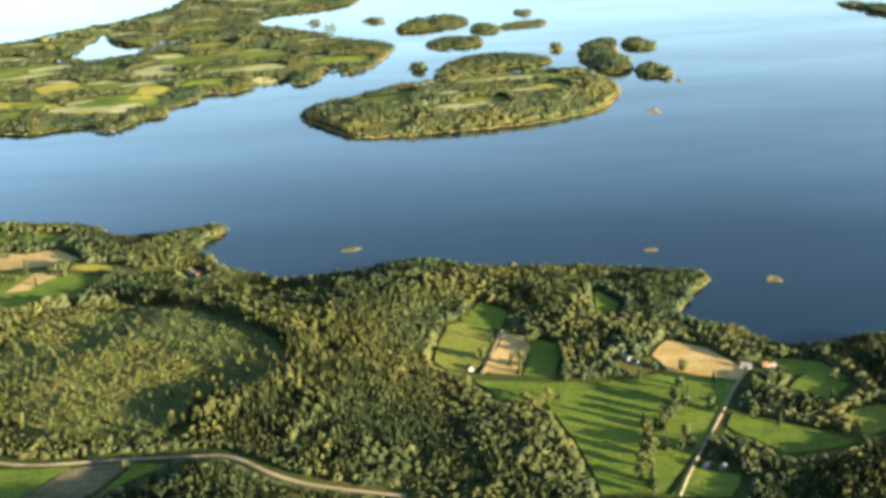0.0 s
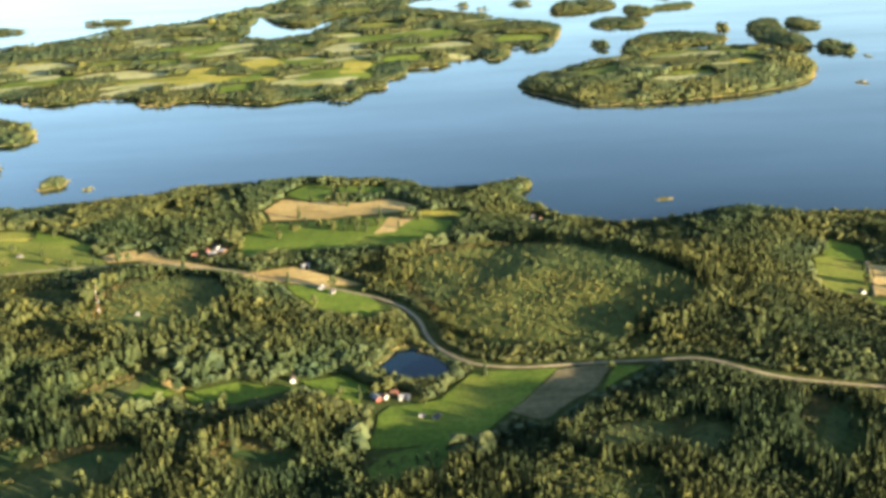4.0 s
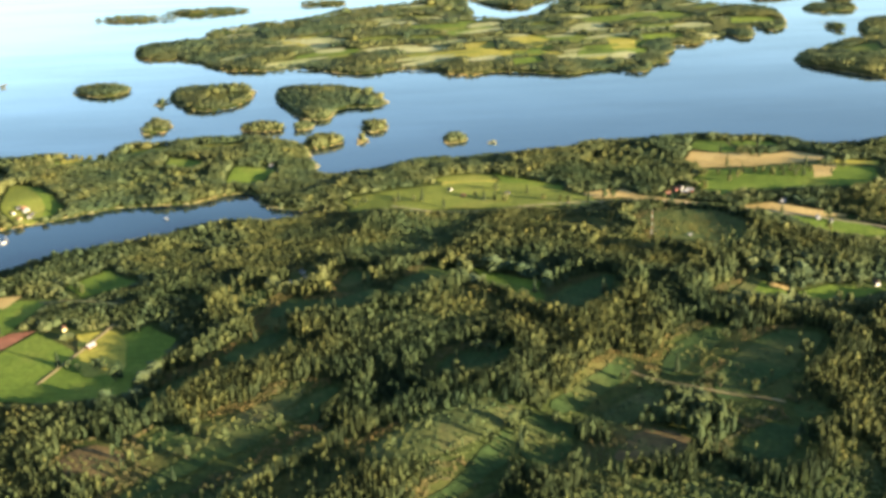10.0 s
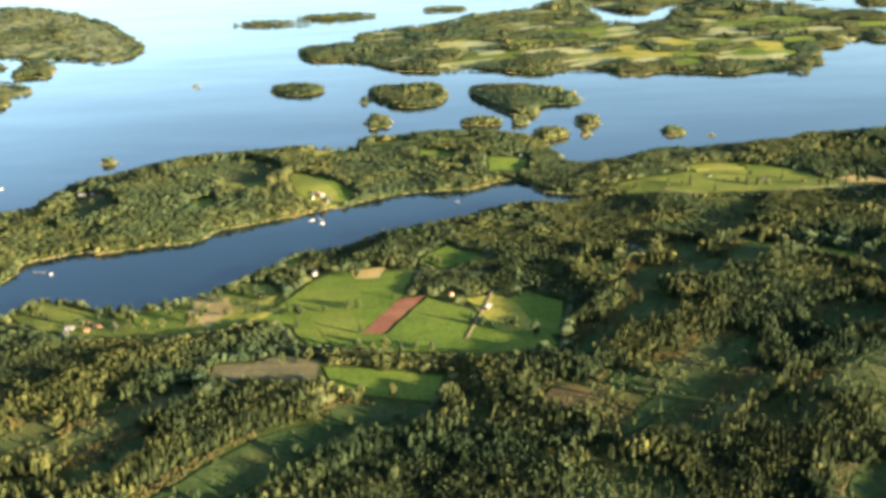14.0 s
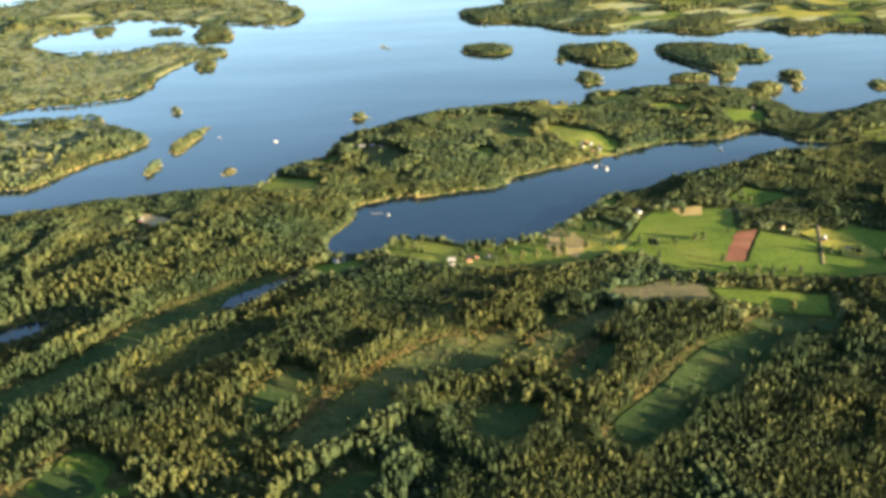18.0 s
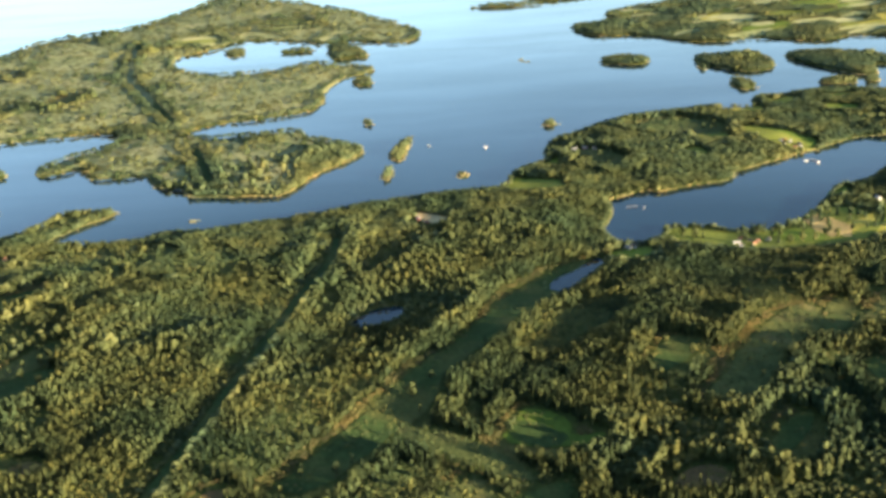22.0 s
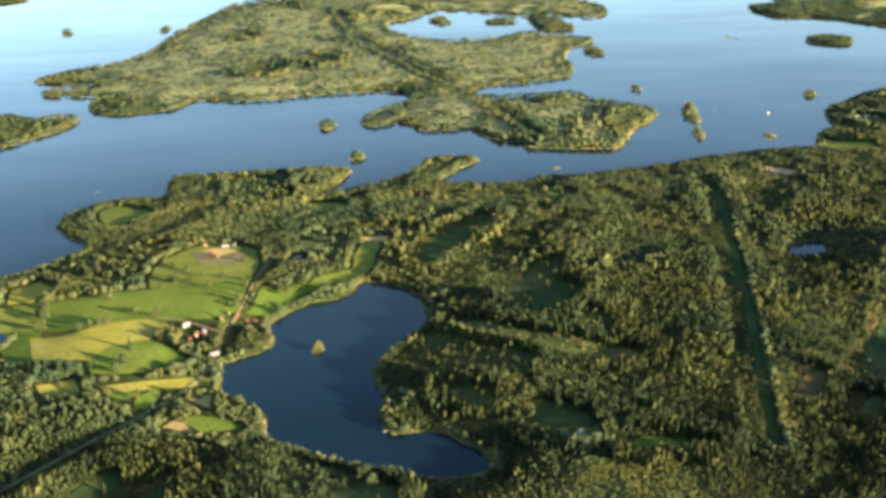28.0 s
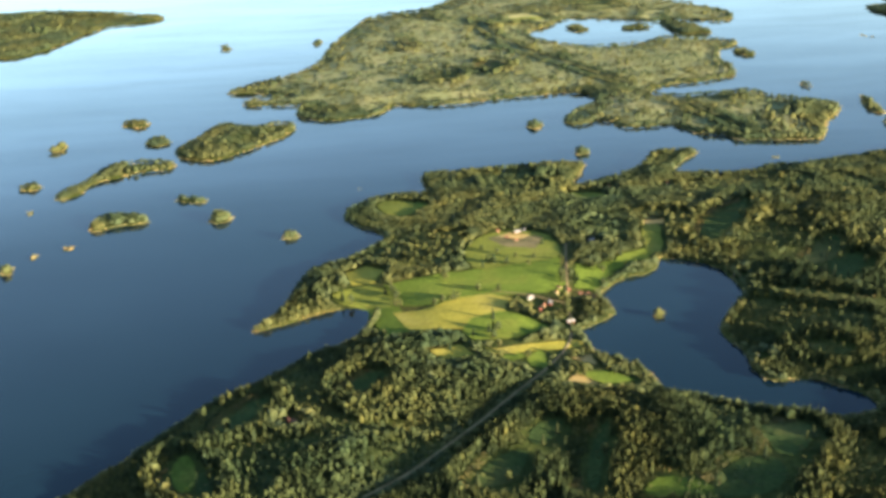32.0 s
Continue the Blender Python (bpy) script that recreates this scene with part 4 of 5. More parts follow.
_wind.inputs["To Min"].default_value, _wind.inputs["To Max"].default_value = 0.82, 1.12
_t.links.new(noise_of(_t, 0.007, 4, 0.6, (0.6, 2.2, 1), -15), _wind.inputs["Value"])
_share = ramp(_t, _face.outputs["Facing"], [(0.5, (0.0, 0.0, 0.0)), (0.68, (0.07, 0.07, 0.07)), (0.79, (0.42, 0.42, 0.42)), (0.86, (1.0, 1.0, 1.0))])
_both = _t.nodes.new("ShaderNodeMixShader")
_calm = _t.nodes.new("ShaderNodeMath")
_calm.operation, _calm.use_clamp = "MULTIPLY", True
_t.links.new(_share, _calm.inputs[0])
_t.links.new(_wind.outputs[0], _calm.inputs[1])
_t.links.new(_calm.outputs[0], _both.inputs[0])
_t.links.new(_b.outputs[0], _both.inputs[1])
_t.links.new(_gloss.outputs[0], _both.inputs[2])
_t.links.new(_both.outputs[0], _t.nodes["Material Output"].inputs[0])

# ---- helpers for meshes ----


def mesh_of(name, verts, tris, mats=(), smooth=False, which=None):
    """A mesh of triangles from arrays."""
    me = bpy.data.meshes.new(name)
    verts, tris = np.asarray(verts, np.float32), np.asarray(tris, np.int32)
    me.vertices.add(len(verts))
    me.vertices.foreach_set("co", verts.ravel())
    me.loops.add(tris.size)
    me.loops.foreach_set("vertex_index", tris.ravel())
    me.polygons.add(len(tris))
    me.polygons.foreach_set("loop_start", np.arange(len(tris), dtype=np.int32) * 3)
    if which is not None:
        me.polygons.foreach_set("material_index", np.asarray(which, np.int32))
    me.polygons.foreach_set("use_smooth", np.full(len(tris), smooth))
    for m in mats:
        me.materials.append(m)
    me.update(calc_edges=True)
    return me


def part(name, bm, mat, parent, label=""):
    me = bpy.data.meshes.new(name)
    bm.to_mesh(me)
    bm.free()
    me.materials.append(mat)
    ob = new(name, me)
    ob.parent = parent
    return tagged(ob, label) if label else ob


def box(sx, sy, sz, x=0, y=0, z=0, bevel=0.0):
    bm = bmesh.new()
    bmesh.ops.create_cube(bm, size=1, matrix=Matrix.Translation((x, y, z)) @ Matrix.Diagonal((sx, sy, sz, 1)))
    if bevel:
        bmesh.ops.bevel(bm, geom=bm.edges[:], offset=bevel, segments=1, affect="EDGES")
    return bm


def tube(r1, r2, length, x=0, y=0, z=0, seg=8):
    bm = bmesh.new()
    bmesh.ops.create_cone(bm, cap_ends=True, segments=seg, radius1=r1, radius2=r2, depth=length, matrix=Matrix.Translation((x, y, z + length / 2)))
    return bm


# ---- ground and water ----
_X, _Y = np.meshgrid(GRID_X, GRID_Y)
_inland, _which = land_by(_X.ravel(), _Y.ravel())
_Z = height(_X.ravel(), _Y.ravel(), _inland)
GRID["z"], GRID["flat"] = _Z.reshape(_X.shape), GRID["flat"].reshape(_X.shape)
_n, _r = len(GRID_X), len(GRID_Y)
_i = (np.arange(_r - 1)[:, None] * _n + np.arange(_n - 1)).ravel()
_quads = np.stack([_i, _i + 1, _i + _n + 1, _i, _i + _n + 1, _i + _n], 1).reshape(-1, 3)
_heath = (_which == list(LAND_RINGS).index("west_island")) & (_inland > 2)
_moor = (_which == list(LAND_RINGS).index("far_shore")) & (_inland > 2)
_open = np.where(_heath[_quads].all(1), 1, np.where(_moor[_quads].all(1), 2, 0))
ground = new("ground", mesh_of("ground", np.stack([_X.ravel(), _Y.ravel(), _Z], 1), _quads, [M_FLOOR, M_FIELD["heath"], M_FIELD["rough"]], True, _open))
tagged(ground, "low wooded lakeland ground with rough grass and moss", "ground", kind="structure")
_bm = bmesh.new()
bmesh.ops.create_grid(_bm, x_segments=1, y_segments=1, size=9500)
water = new("water", bpy.data.meshes.new("water"))
_bm.to_mesh(water.data)
_bm.free()
water.data.materials.append(M_WATER)
tagged(water, "calm deep blue lake water with faint ripples", "water", kind="structure")

# ---- fields, roads and cuttings ----
from mathutils.geometry import delaunay_2d_cdt

FIELD_SAYS = {
    "pasture": ("pasture", "bright green grazed pasture between dark woods"),
    "olive": ("meadow", "olive green hay meadow between woods"),
    "yellow": ("crop_field", "yellow-green field of ripening crop"),
    "stubble": ("stubble_field", "tan stubble field with drill rows"),
    "tilled": ("tilled_field", "grey-brown freshly tilled field"),
    "redsoil": ("soil_field", "narrow reddish strip of bare soil"),
    "cutover": ("cutover_patch", "reddish-brown felled patch in the forest"),
    "meadow": ("forest_meadow", "rough green clearing inside the forest, shade put into its colour"),
    "orchard": ("orchard_ground", "pale green orchard ground with rows"),
    "heath": ("heath", "pale grey-green open heath on the island"),
    "rough": ("rough_clearing", "dull yellow-green rough grass clearing in the forest"),
    "scrub": ("scrubland", "olive scrubland with dense low bushes"),
    "glade": ("forest_glade", "green grassy glade with sunlit edges in the forest"),
    "hay": ("hay_field", "yellow-green hay field on the far shore, paled with painted haze"),
    "sand": ("sand_patch", "pale bare sand patch in the woods"),
}
FIELD_RINGS, FIELD_LEVELS = [], []


def drape(ring, lift, step=3.5):
    """Triangles that fill an outline and lie on the ground."""
    lo, hi = ring.min(0), ring.max(0)
    gx, gy = np.meshgrid(np.arange(lo[0], hi[0], step), np.arange(lo[1], hi[1], step))
    gx, gy = gx.ravel(), gy.ravel()
    keep = inside_by(ring, gx, gy) > 1.0
    pts = [Vector(p) for p in ring] + [Vector(p) for p in zip(gx[keep], gy[keep])]
    v, _, f, *_ = delaunay_2d_cdt(pts, [], [list(range(len(ring)))], 1, 0.01)
    v = np.array(v)
    return np.column_stack([v, ground_at(v[:, 0], v[:, 1]) + lift]), [tuple(t) for t in f]


def worn_edge(ring, seed):
    """Splits long sides and lets the edge waver a little."""
    out, q = [], np.roll(ring, -1, 0)
    for a, b in zip(ring, q):
        n = max(1, int(np.hypot(*(b - a)) / 4))
        out += [a + (b - a) * k / n for k in range(n)]
    p = np.array(out)
    return p + np.stack([soft_noise(p[:, 0], p[:, 1], 6, seed) - 0.5, soft_noise(p[:, 0], p[:, 1], 6, seed + 1) - 0.5], 1) * 1.6


# a patchwork of small fields on the far shores
_rng = np.random.default_rng(5)
for land_name, count, (x0, x1), (y0, y1), tilt in (("far_shore", 110, (-520, -60), (680, 1010), 0.35), ("far_shore", 50, (-330, -60), (1010, 1330), 0.2), ("long_island", 9, (-60, 120), (640, 760), 0.2), ("west_island", 8, (-960, -780), (820, 960), 0.2)):
    cxs, cys = _rng.uniform(x0, x1, 1500), _rng.uniform(y0, y1, 1500)
    dry = (land_by(cxs, cys)[0] > 9) & (inside_by(LAND_RINGS[land_name], cxs, cys) > 9)
    for placed, (cx, cy) in enumerate(list(zip(cxs[dry], cys[dry]))[:count]):
        a, b_ = _rng.uniform(9, 28), _rng.uniform(4, 11)
        corners = [(-a, -b_ * _rng.uniform(0.5, 1)), (a * _rng.uniform(0.6, 1), -b_), (a, b_ * _rng.uniform(0.4, 1)), (-a * _rng.uniform(0.4, 0.9), b_)]
        ang = tilt + _rng.uniform(-0.25, 0.25)
        FIELDS.append((["hay", "olive", "hay", "hay", "pasture"][placed % 5], [(cx + u * math.cos(ang) - v * math.sin(ang), cy + u * math.sin(ang) + v * math.cos(ang)) for u, v in corners]))

for n, (kind, pts) in enumerate(FIELDS):
    ring = worn_edge(rounded(pts) if kind in ("meadow", "cutover", "olive", "sand", "heath", "rough", "scrub", "glade", "hay") else np.array(pts, float), n)
    level = 0
    for (_, other), depth in zip(FIELD_RINGS, FIELD_LEVELS):
        if (other.min(0) < ring.max(0)).all() and (ring.min(0) < other.max(0)).all():
            if (inside_by(other, ring[:, 0], ring[:, 1], 4.0) > -0.5).any() or (inside_by(ring, other[:, 0], other[:, 1], 4.0) > -0.5).any():
                level = max(level, depth + 1)
    FIELD_RINGS.append((kind, ring))
    FIELD_LEVELS.append(level)
    verts, tris = drape(ring, 0.26 + 0.05 * level)
    ob = new(FIELD_SAYS[kind][0], mesh_of(FIELD_SAYS[kind][0], verts, tris, [M_FIELD[kind]], True))
    tagged(ob, FIELD_SAYS[kind][1], "field", "fields", "structure")


def smooth_line(line, times=2):
    p = np.array(line, float)
    for _ in range(times):
        q = np.stack([0.75 * p[:-1] + 0.25 * p[1:], 0.25 * p[:-1] + 0.75 * p[1:]], 1).reshape(-1, 2)
        p = np.vstack([p[:1], q, p[-1:]])
    out = [p[0]]
    for a, b in zip(p[:-1], p[1:]):
        k = max(1, int(np.hypot(*(b - a)) / 4))
        out += [a + (b - a) * (j + 1) / k for j in range(k)]
    return np.array(out)


ROAD_LINES = []
for kind, width, line in ROADS:
    p = smooth_line(line)
    ROAD_LINES.append((kind, width, p))
    way = np.gradient(p, axis=0)
    way /= np.linalg.norm(way, axis=1)[:, None] + 1e-9
    side = np.stack([-way[:, 1], way[:, 0]], 1)
    wid = width / 2 * (1 + 0.25 * (soft_noise(p[:, 0], p[:, 1], 9, 5) - 0.5))
    cols = [p + side * (wid * k)[:, None] for k in (-1, -0.4, 0.4, 1)]
    rise = (0.3, 0.52, 0.52, 0.3) if kind != "cutting" else (0.24, 0.28, 0.28, 0.24)
    verts = np.stack([np.column_stack([c, ground_at(c[:, 0], c[:, 1]) + up]) for c, up in zip(cols, rise)], 1).reshape(-1, 3)
    k = np.arange(len(p) - 1)
    tris = np.concatenate([np.stack([k * 4 + c, k * 4 + c + 1, k * 4 + c + 5, k * 4 + c, k * 4 + c + 5, k * 4 + c + 4], 1).reshape(-1, 3) for c in range(3)])
    mat, label = {"gravel_road": (M_ROAD, "pale gravel road winding between fields and woods"), "dirt_track": (M_TRACK, "sandy dirt track"), "cutting": (M_FIELD["meadow"], "straight grassy cutting through the forest")}[kind]
    tagged(new(kind, mesh_of(kind, verts, tris, [mat], True)), label, "road" if kind != "cutting" else "clearing", kind="structure")

# ---- single trees, houses and small things: where they stand ----
TREE_ROWS = [
    [(46, 230), (49, 241), (52, 252)], [(53, 252), (61, 268), (66, 279)], [(60, 248), (62, 252)], [(37, 304), (35, 286)],
    [(-517, 179), (-499, 183), (-483, 188), (-463, 186)], [(-450, 208), (-443, 203), (-434, 204)],
    [(-1076, 108), (-1071, 112), (-1062, 116)], [(-1094, 145), (-1088, 116)], [(-1032, 156), (-1044, 156)],
    [(-484, 177), (-480, 174)], [(-1008, 159), (-1012, 136), (-1015, 103), (-1017, 79)],
    [(-533, 183), (-539, 168), (-549, 149)], [(-200, 388), (-189, 390), (-177, 390)], [(-173, 390), (-156, 385)], [(-119, 394), (-103, 396)],
]
TREE_ROWS += [[(-616, 236), (-605, 227)], [(-584, 231), (-572, 223)], [(-581, 212), (-559, 213)], [(-550, 253), (-536, 247)], [(-542, 224), (-527, 225)], [(-531, 247), (-526, 239)], [(-350, 366), (-335, 363)], [(-316, 369), (-299, 360)], [(-285, 361), (-271, 355)]]
TREE_ROWS += [[(-210, 404), (-205, 387)], [(-205, 387), (-206, 400)], [(-197, 375), (-188, 387)], [(-179, 385), (-160, 380)], [(-183, 423), (-171, 417)], [(-242, 417), (-229, 423)], [(-592, 226), (-569, 236)], [(-505, 222), (-490, 226)], [(-518, 229), (-510, 219)]]
TREE_ROWS += [[(53, 248), (50, 239), (48, 228)], [(55, 254), (60, 261), (66, 268)], [(53, 246), (61, 244)], [(65, 245), (72, 239), (79, 232)], [(64, 238), (70, 234), (74, 228)], [(66, 242), (74, 235)], [(22, 266), (27, 273), (34, 276)], [(51, 284), (57, 285)], [(81, 271), (86, 274)]]
LONE_TREES = [(-1066, 139), (-1052, 123), (-1069, 113), (-1065, 114), (-1052, 79), (-1050, 81), (-1025, 148), (-1041, 154), (-1047, 151), (-436, 171), (-485, 154), (-478, 176)]
LONE_TREES += [(23, 297), (76, 281), (20, 298), (52, 259), (-179, 443), (-173, 442), (-166, 437), (-217, 404)]

LONE_TREES += [(-1045, 175), (-1030, 160), (-1021, 158), (-1014, 178), (-1050, 182), (-1038, 168), (-1041, 157)]

# ---- woods ----
RNG = np.random.default_rng(11)


def crown_shape(rings, seg, rng, kind):
    """One crown, 1 high and about 1 wide, as points and triangles."""
    pts, tris = [], []
    if kind == "needle":
        levels = [(0.05, 0.5), (0.42, 0.33), (0.75, 0.17)][: max(rings, 2)]
    else:
        levels = [(0.12 + 0.72 * (k + 0.45) / max(rings - 0.4, 1), 0.56 * (1 - 0.32 * ((k + 0.6) / rings) ** 2.5)) for k in range(rings)]
    for n, (z, r) in enumerate(levels):
        for s in range(seg):
            a = 2 * math.pi * (s + 0.5 * n) / seg + rng.uniform(-0.25, 0.25)
            k = r * rng.uniform(0.62, 1.32)
            pts.append((k * math.cos(a), k * math.sin(a), z + rng.uniform(-0.1, 0.1)))
    top = len(pts)
    pts.append((rng.uniform(-0.1, 0.1), rng.uniform(-0.1, 0.1), 1.0 if kind == "needle" else rng.uniform(0.88, 0.95)))
    for l in range(len(levels) - 1):
        for s in range(seg):
            a, b = l * seg + s, l * seg + (s + 1) % seg
            tris += [(a, b, b + seg), (a, b + seg, a + seg)]
    last = (len(levels) - 1) * seg
    for s in range(seg):
        tris.append((last + s, last + (s + 1) % seg, top))
    return np.array(pts), np.array(tris)


def trunk_shape():
    a = np.arange(3) * 2.0944
    pts = np.concatenate([np.column_stack([0.05 * np.cos(a), 0.05 * np.sin(a), 0 * a - 0.1]), np.column_stack([0.03 * np.cos(a), 0.03 * np.sin(a), 0 * a + 0.35])])
    return pts, np.array([(0, 1, 4), (0, 4, 3), (1, 2, 5), (1, 5, 4), (2, 0, 3), (2, 3, 5)])


KINDS = ("broad", "needle", "shrub", "reed", "shore", "grove", "sun_rim")


def shapes_of(*plan):
    """For each kind of tree: how many crown shapes, with how many rings and sides."""
    return {k: [crown_shape(r, s, RNG, "needle" if k == "needle" else "broad") for _ in range(c)] for k, c, r, s in plan}


NEAR_SHAPES = shapes_of(("broad", 20, 2, 3), ("needle", 16, 2, 3), ("shrub", 8, 1, 4), ("reed", 4, 1, 4), ("shore", 12, 2, 4), ("grove", 12, 2, 6), ("sun_rim", 6, 1, 4))
FAR_SHAPES = shapes_of(("broad", 14, 2, 3), ("needle", 8, 2, 3), ("shrub", 6, 1, 4), ("reed", 4, 1, 4), ("shore", 6, 2, 4), ("grove", 8, 2, 6), ("sun_rim", 5, 1, 4))
TINY_SHAPES = shapes_of(("broad", 8, 1, 5), ("needle", 4, 2, 4), ("shrub", 4, 1, 4), ("reed", 4, 1, 4), ("shore", 6, 1, 5), ("grove", 6, 2, 5), ("sun_rim", 4, 1, 4))


def scatter(lo, hi, spacing, seed):
    """Jittered places in the stretch of land that lies lo to hi metres off the flight line."""
    rng = np.random.default_rng(seed)
    gx, gy = np.meshgrid(np.arange(-1760, 520, spacing), np.arange(-700, 1420, spacing * 0.92))
    gx[1::2] += spacing / 2
    x = (gx + rng.uniform(-0.45, 0.45, gx.shape) * spacing).ravel()
    y = (gy + rng.uniform(-0.45, 0.45, gy.shape) * spacing).ravel()
    off = 0.954 * y - 0.301 * x
    below = (y > 150 + 0.249 * x) if lo > 0 else (y <= 150 + 0.249 * x)
    seen = (off >= lo + (70 * soft_noise(x, y, 60, 71) if lo < 0 else 0)) & (off < hi) & below & (x < 120 + (y - 223) * 0.4) & (x > -1245 - (y + 16) * 0.3)
    return x[seen], y[seen]


def box_of(ring, x, y, reach):
    """The places that lie within reach of an outline's bounds."""
    lo, hi = ring.min(0) - reach, ring.max(0) + reach
    return np.flatnonzero((x > lo[0]) & (x < hi[0]) & (y > lo[1]) & (y < hi[1]))


def wild_by(x, y):
    """Metres to the nearest wild clearing, with a wavering edge; below 0 inside."""
    wild = np.full(x.shape, 30.0)
    for kind, ring in FIELD_RINGS:
        if kind in ("meadow", "cutover", "rough", "scrub", "glade"):
            at = box_of(ring, x, y, 19.0)
            for south in (0.0, 2.4, 4.8, 7.0) if kind == "meadow" else (0.0, 2.0) if kind in ("glade", "rough") else (0.0,):
                wild[at] = np.minimum(wild[at], -inside_by(ring, x[at], y[at] + south, 12.0) - 1.2)
    at = np.flatnonzero(wild < 11)
    wild[at] += 3.5 * (soft_noise(x[at], y[at], 6, 61) - 0.5) + 2.1 * (soft_noise(x[at], y[at], 2.5, 62) - 0.5)
    return wild


def clear_by(x, y):
    """Metres to the nearest field, road or house; to the nearest road; and to the nearest cutting."""
    free = np.full(x.shape, 30.0)
    for kind, ring in FIELD_RINGS:
        if kind not in ("orchard", "heath", "meadow", "cutover", "rough", "scrub", "glade"):
            at = box_of(ring, x, y, 11.0)
            for south in (0.0, 3.0):
                free[at] = np.minimum(free[at], -inside_by(ring, x[at], y[at] + south, 8.0) - (0.0 if kind == "sand" else 1.5))
    road, cut = np.full(x.shape, 12.0), np.full(x.shape, 12.0)
    for kind, width, line in ROAD_LINES:
        d = line_dist(line, x, y) - width / 2
        free = np.minimum(free, d - (1.8 if kind == "gravel_road" else 0.2))
        if kind == "cutting":
            cut = np.minimum(cut, d)
        else:
            road = np.minimum(road, d)
    for hx, hy in HOUSES:
        free = np.minimum(free, np.hypot(x - hx, y - hy + 1.5) - 5.0)
    return free, road, cut


WOODS = {}
NAMES = list(LAND_RINGS)
TINY_LAND = np.array([np.ptp(ring, 0).min() < 7.5 for ring in LAND_RINGS.values()])
for lo, hi, spacing in ((-300, 335, 4.8), (120, 335, 0.95), (335, 470, 1.2), (470, 640, 1.6), (640, 900, 2.3), (900, 1500, 3.3)):
    near = hi < 480
    x, y = scatter(lo, hi, spacing, int(lo) + 500)
    inland, which = land_by(x, y)
    ok = inland > 0.15
    x, y, inland, which = x[ok], y[ok], inland[ok], which[ok]
    free, road, cut = clear_by(x, y)
    free = np.where((inland < 3.2) & (road > 1.0), np.maximum(free, 1.0), free)
    wild = wild_by(x, y)
    u = RNG.random
    lone = wild < 0.3
    bushy = np.zeros(len(x))
    for kind, ring in FIELD_RINGS:
        if kind in ("scrub", "rough", "meadow"):
            bushy = np.maximum(bushy, {"scrub": 0.72, "rough": 0.3, "meadow": 0.03}[kind] * (inside_by(ring, x, y, 4.0) > -3.5))
    ok = (free > 0.4) & (~lone | (u(len(x)) < np.maximum(bushy, 0.02 + 0.3 * (soft_noise(x, y, 8, 63) > 0.66))))
    x, y, inland, which, free, lone, wild, road, cut = (q[ok] for q in (x, y, inland, which, free, lone, wild, road, cut))
    ahead = np.full(len(x), 12.0)
    for kind, width, line in ROAD_LINES:
        if kind == "cutting":
            ahead = np.minimum(ahead, line_dist(line, x + 2 * TO_SUN.x, y + 2 * TO_SUN.y) - width / 2)
    low_side = (cut < 7) & (ahead < cut)
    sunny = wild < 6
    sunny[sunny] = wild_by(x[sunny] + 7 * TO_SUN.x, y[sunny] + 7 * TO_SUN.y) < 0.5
    tended = free < 2.0
    free = np.minimum(free, np.maximum(wild, 0.5))
    n = len(x)
    along, across = 0.6 * x + 0.8 * y, 0.8 * x - 0.6 * y
    age = 0.75 * soft_noise(along / 2.4, across, 24, 51) + 0.25 * soft_noise(along, across, 9, 52)
    stand, damp = soft_noise(x, y, 46, 21), soft_noise(x, y, 15, 22)
    glade = 0.6 * soft_noise(x, y, 16, 23) + 0.4 * soft_noise(x, y, 7, 24)
    scrub = (which == NAMES.index("west_island")) & (inland > 5)
    edge = free < 6
    young = (((stand < 0.25) & (inland > 5)) | scrub & (stand < 0.85)) & ~edge
    for yx, yy, ya, yb in YOUNG:
        young |= (((x - yx) / ya) ** 2 + ((y - yy) / yb) ** 2 < 0.6 + 0.8 * damp) & (free > 2.5)
    farm = 1 - lookup("flat", x, y)
    grove = (soft_noise(x, y, 52, 31) + 0.25 * (soft_noise(x, y, 9, 32) - 0.5) > 0.78 - 0.22 * farm) & ~young
    # dark needles made commoner near the flight line to imitate lens vignetting
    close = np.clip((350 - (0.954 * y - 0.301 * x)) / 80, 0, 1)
    # pale crowns imitate sunlit edges, and haze on the far islands
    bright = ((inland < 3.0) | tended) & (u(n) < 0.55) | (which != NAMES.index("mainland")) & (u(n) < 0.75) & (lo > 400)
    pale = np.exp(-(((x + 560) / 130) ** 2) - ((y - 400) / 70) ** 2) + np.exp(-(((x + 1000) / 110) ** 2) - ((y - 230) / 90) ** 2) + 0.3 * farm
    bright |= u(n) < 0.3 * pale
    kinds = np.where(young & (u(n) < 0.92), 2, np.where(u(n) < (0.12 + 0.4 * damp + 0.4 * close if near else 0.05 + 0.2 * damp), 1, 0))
    kinds = np.where(grove & (u(n) < 0.85), 5, kinds)
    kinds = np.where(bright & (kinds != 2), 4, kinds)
    kinds = np.where(lone, np.where(u(n) < 0.05, 0, 2), kinds)
    # low rusty crowns added on sun-facing rims to imitate the lit forest edge
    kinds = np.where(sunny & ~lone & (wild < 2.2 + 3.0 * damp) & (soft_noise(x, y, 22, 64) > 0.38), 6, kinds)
    kinds = np.where(TINY_LAND[which], np.where(u(n) < 0.7, 3, 2), kinds)
    kinds = np.where(inland < (1.4 if near else 1.9), 3, kinds)
    thin = np.choose(kinds, [0.9, 0.9, np.where(scrub, 0.15, 0.85), 0.9, 0.85, (0.32 if lo < 300 else 0.4) if near else 0.6, 0.95]) * np.where((glade < 0.2) & ((kinds < 2) | (kinds == 5)) & (inland > 4), 0.12, 1.0)
    keep = u(n) < thin
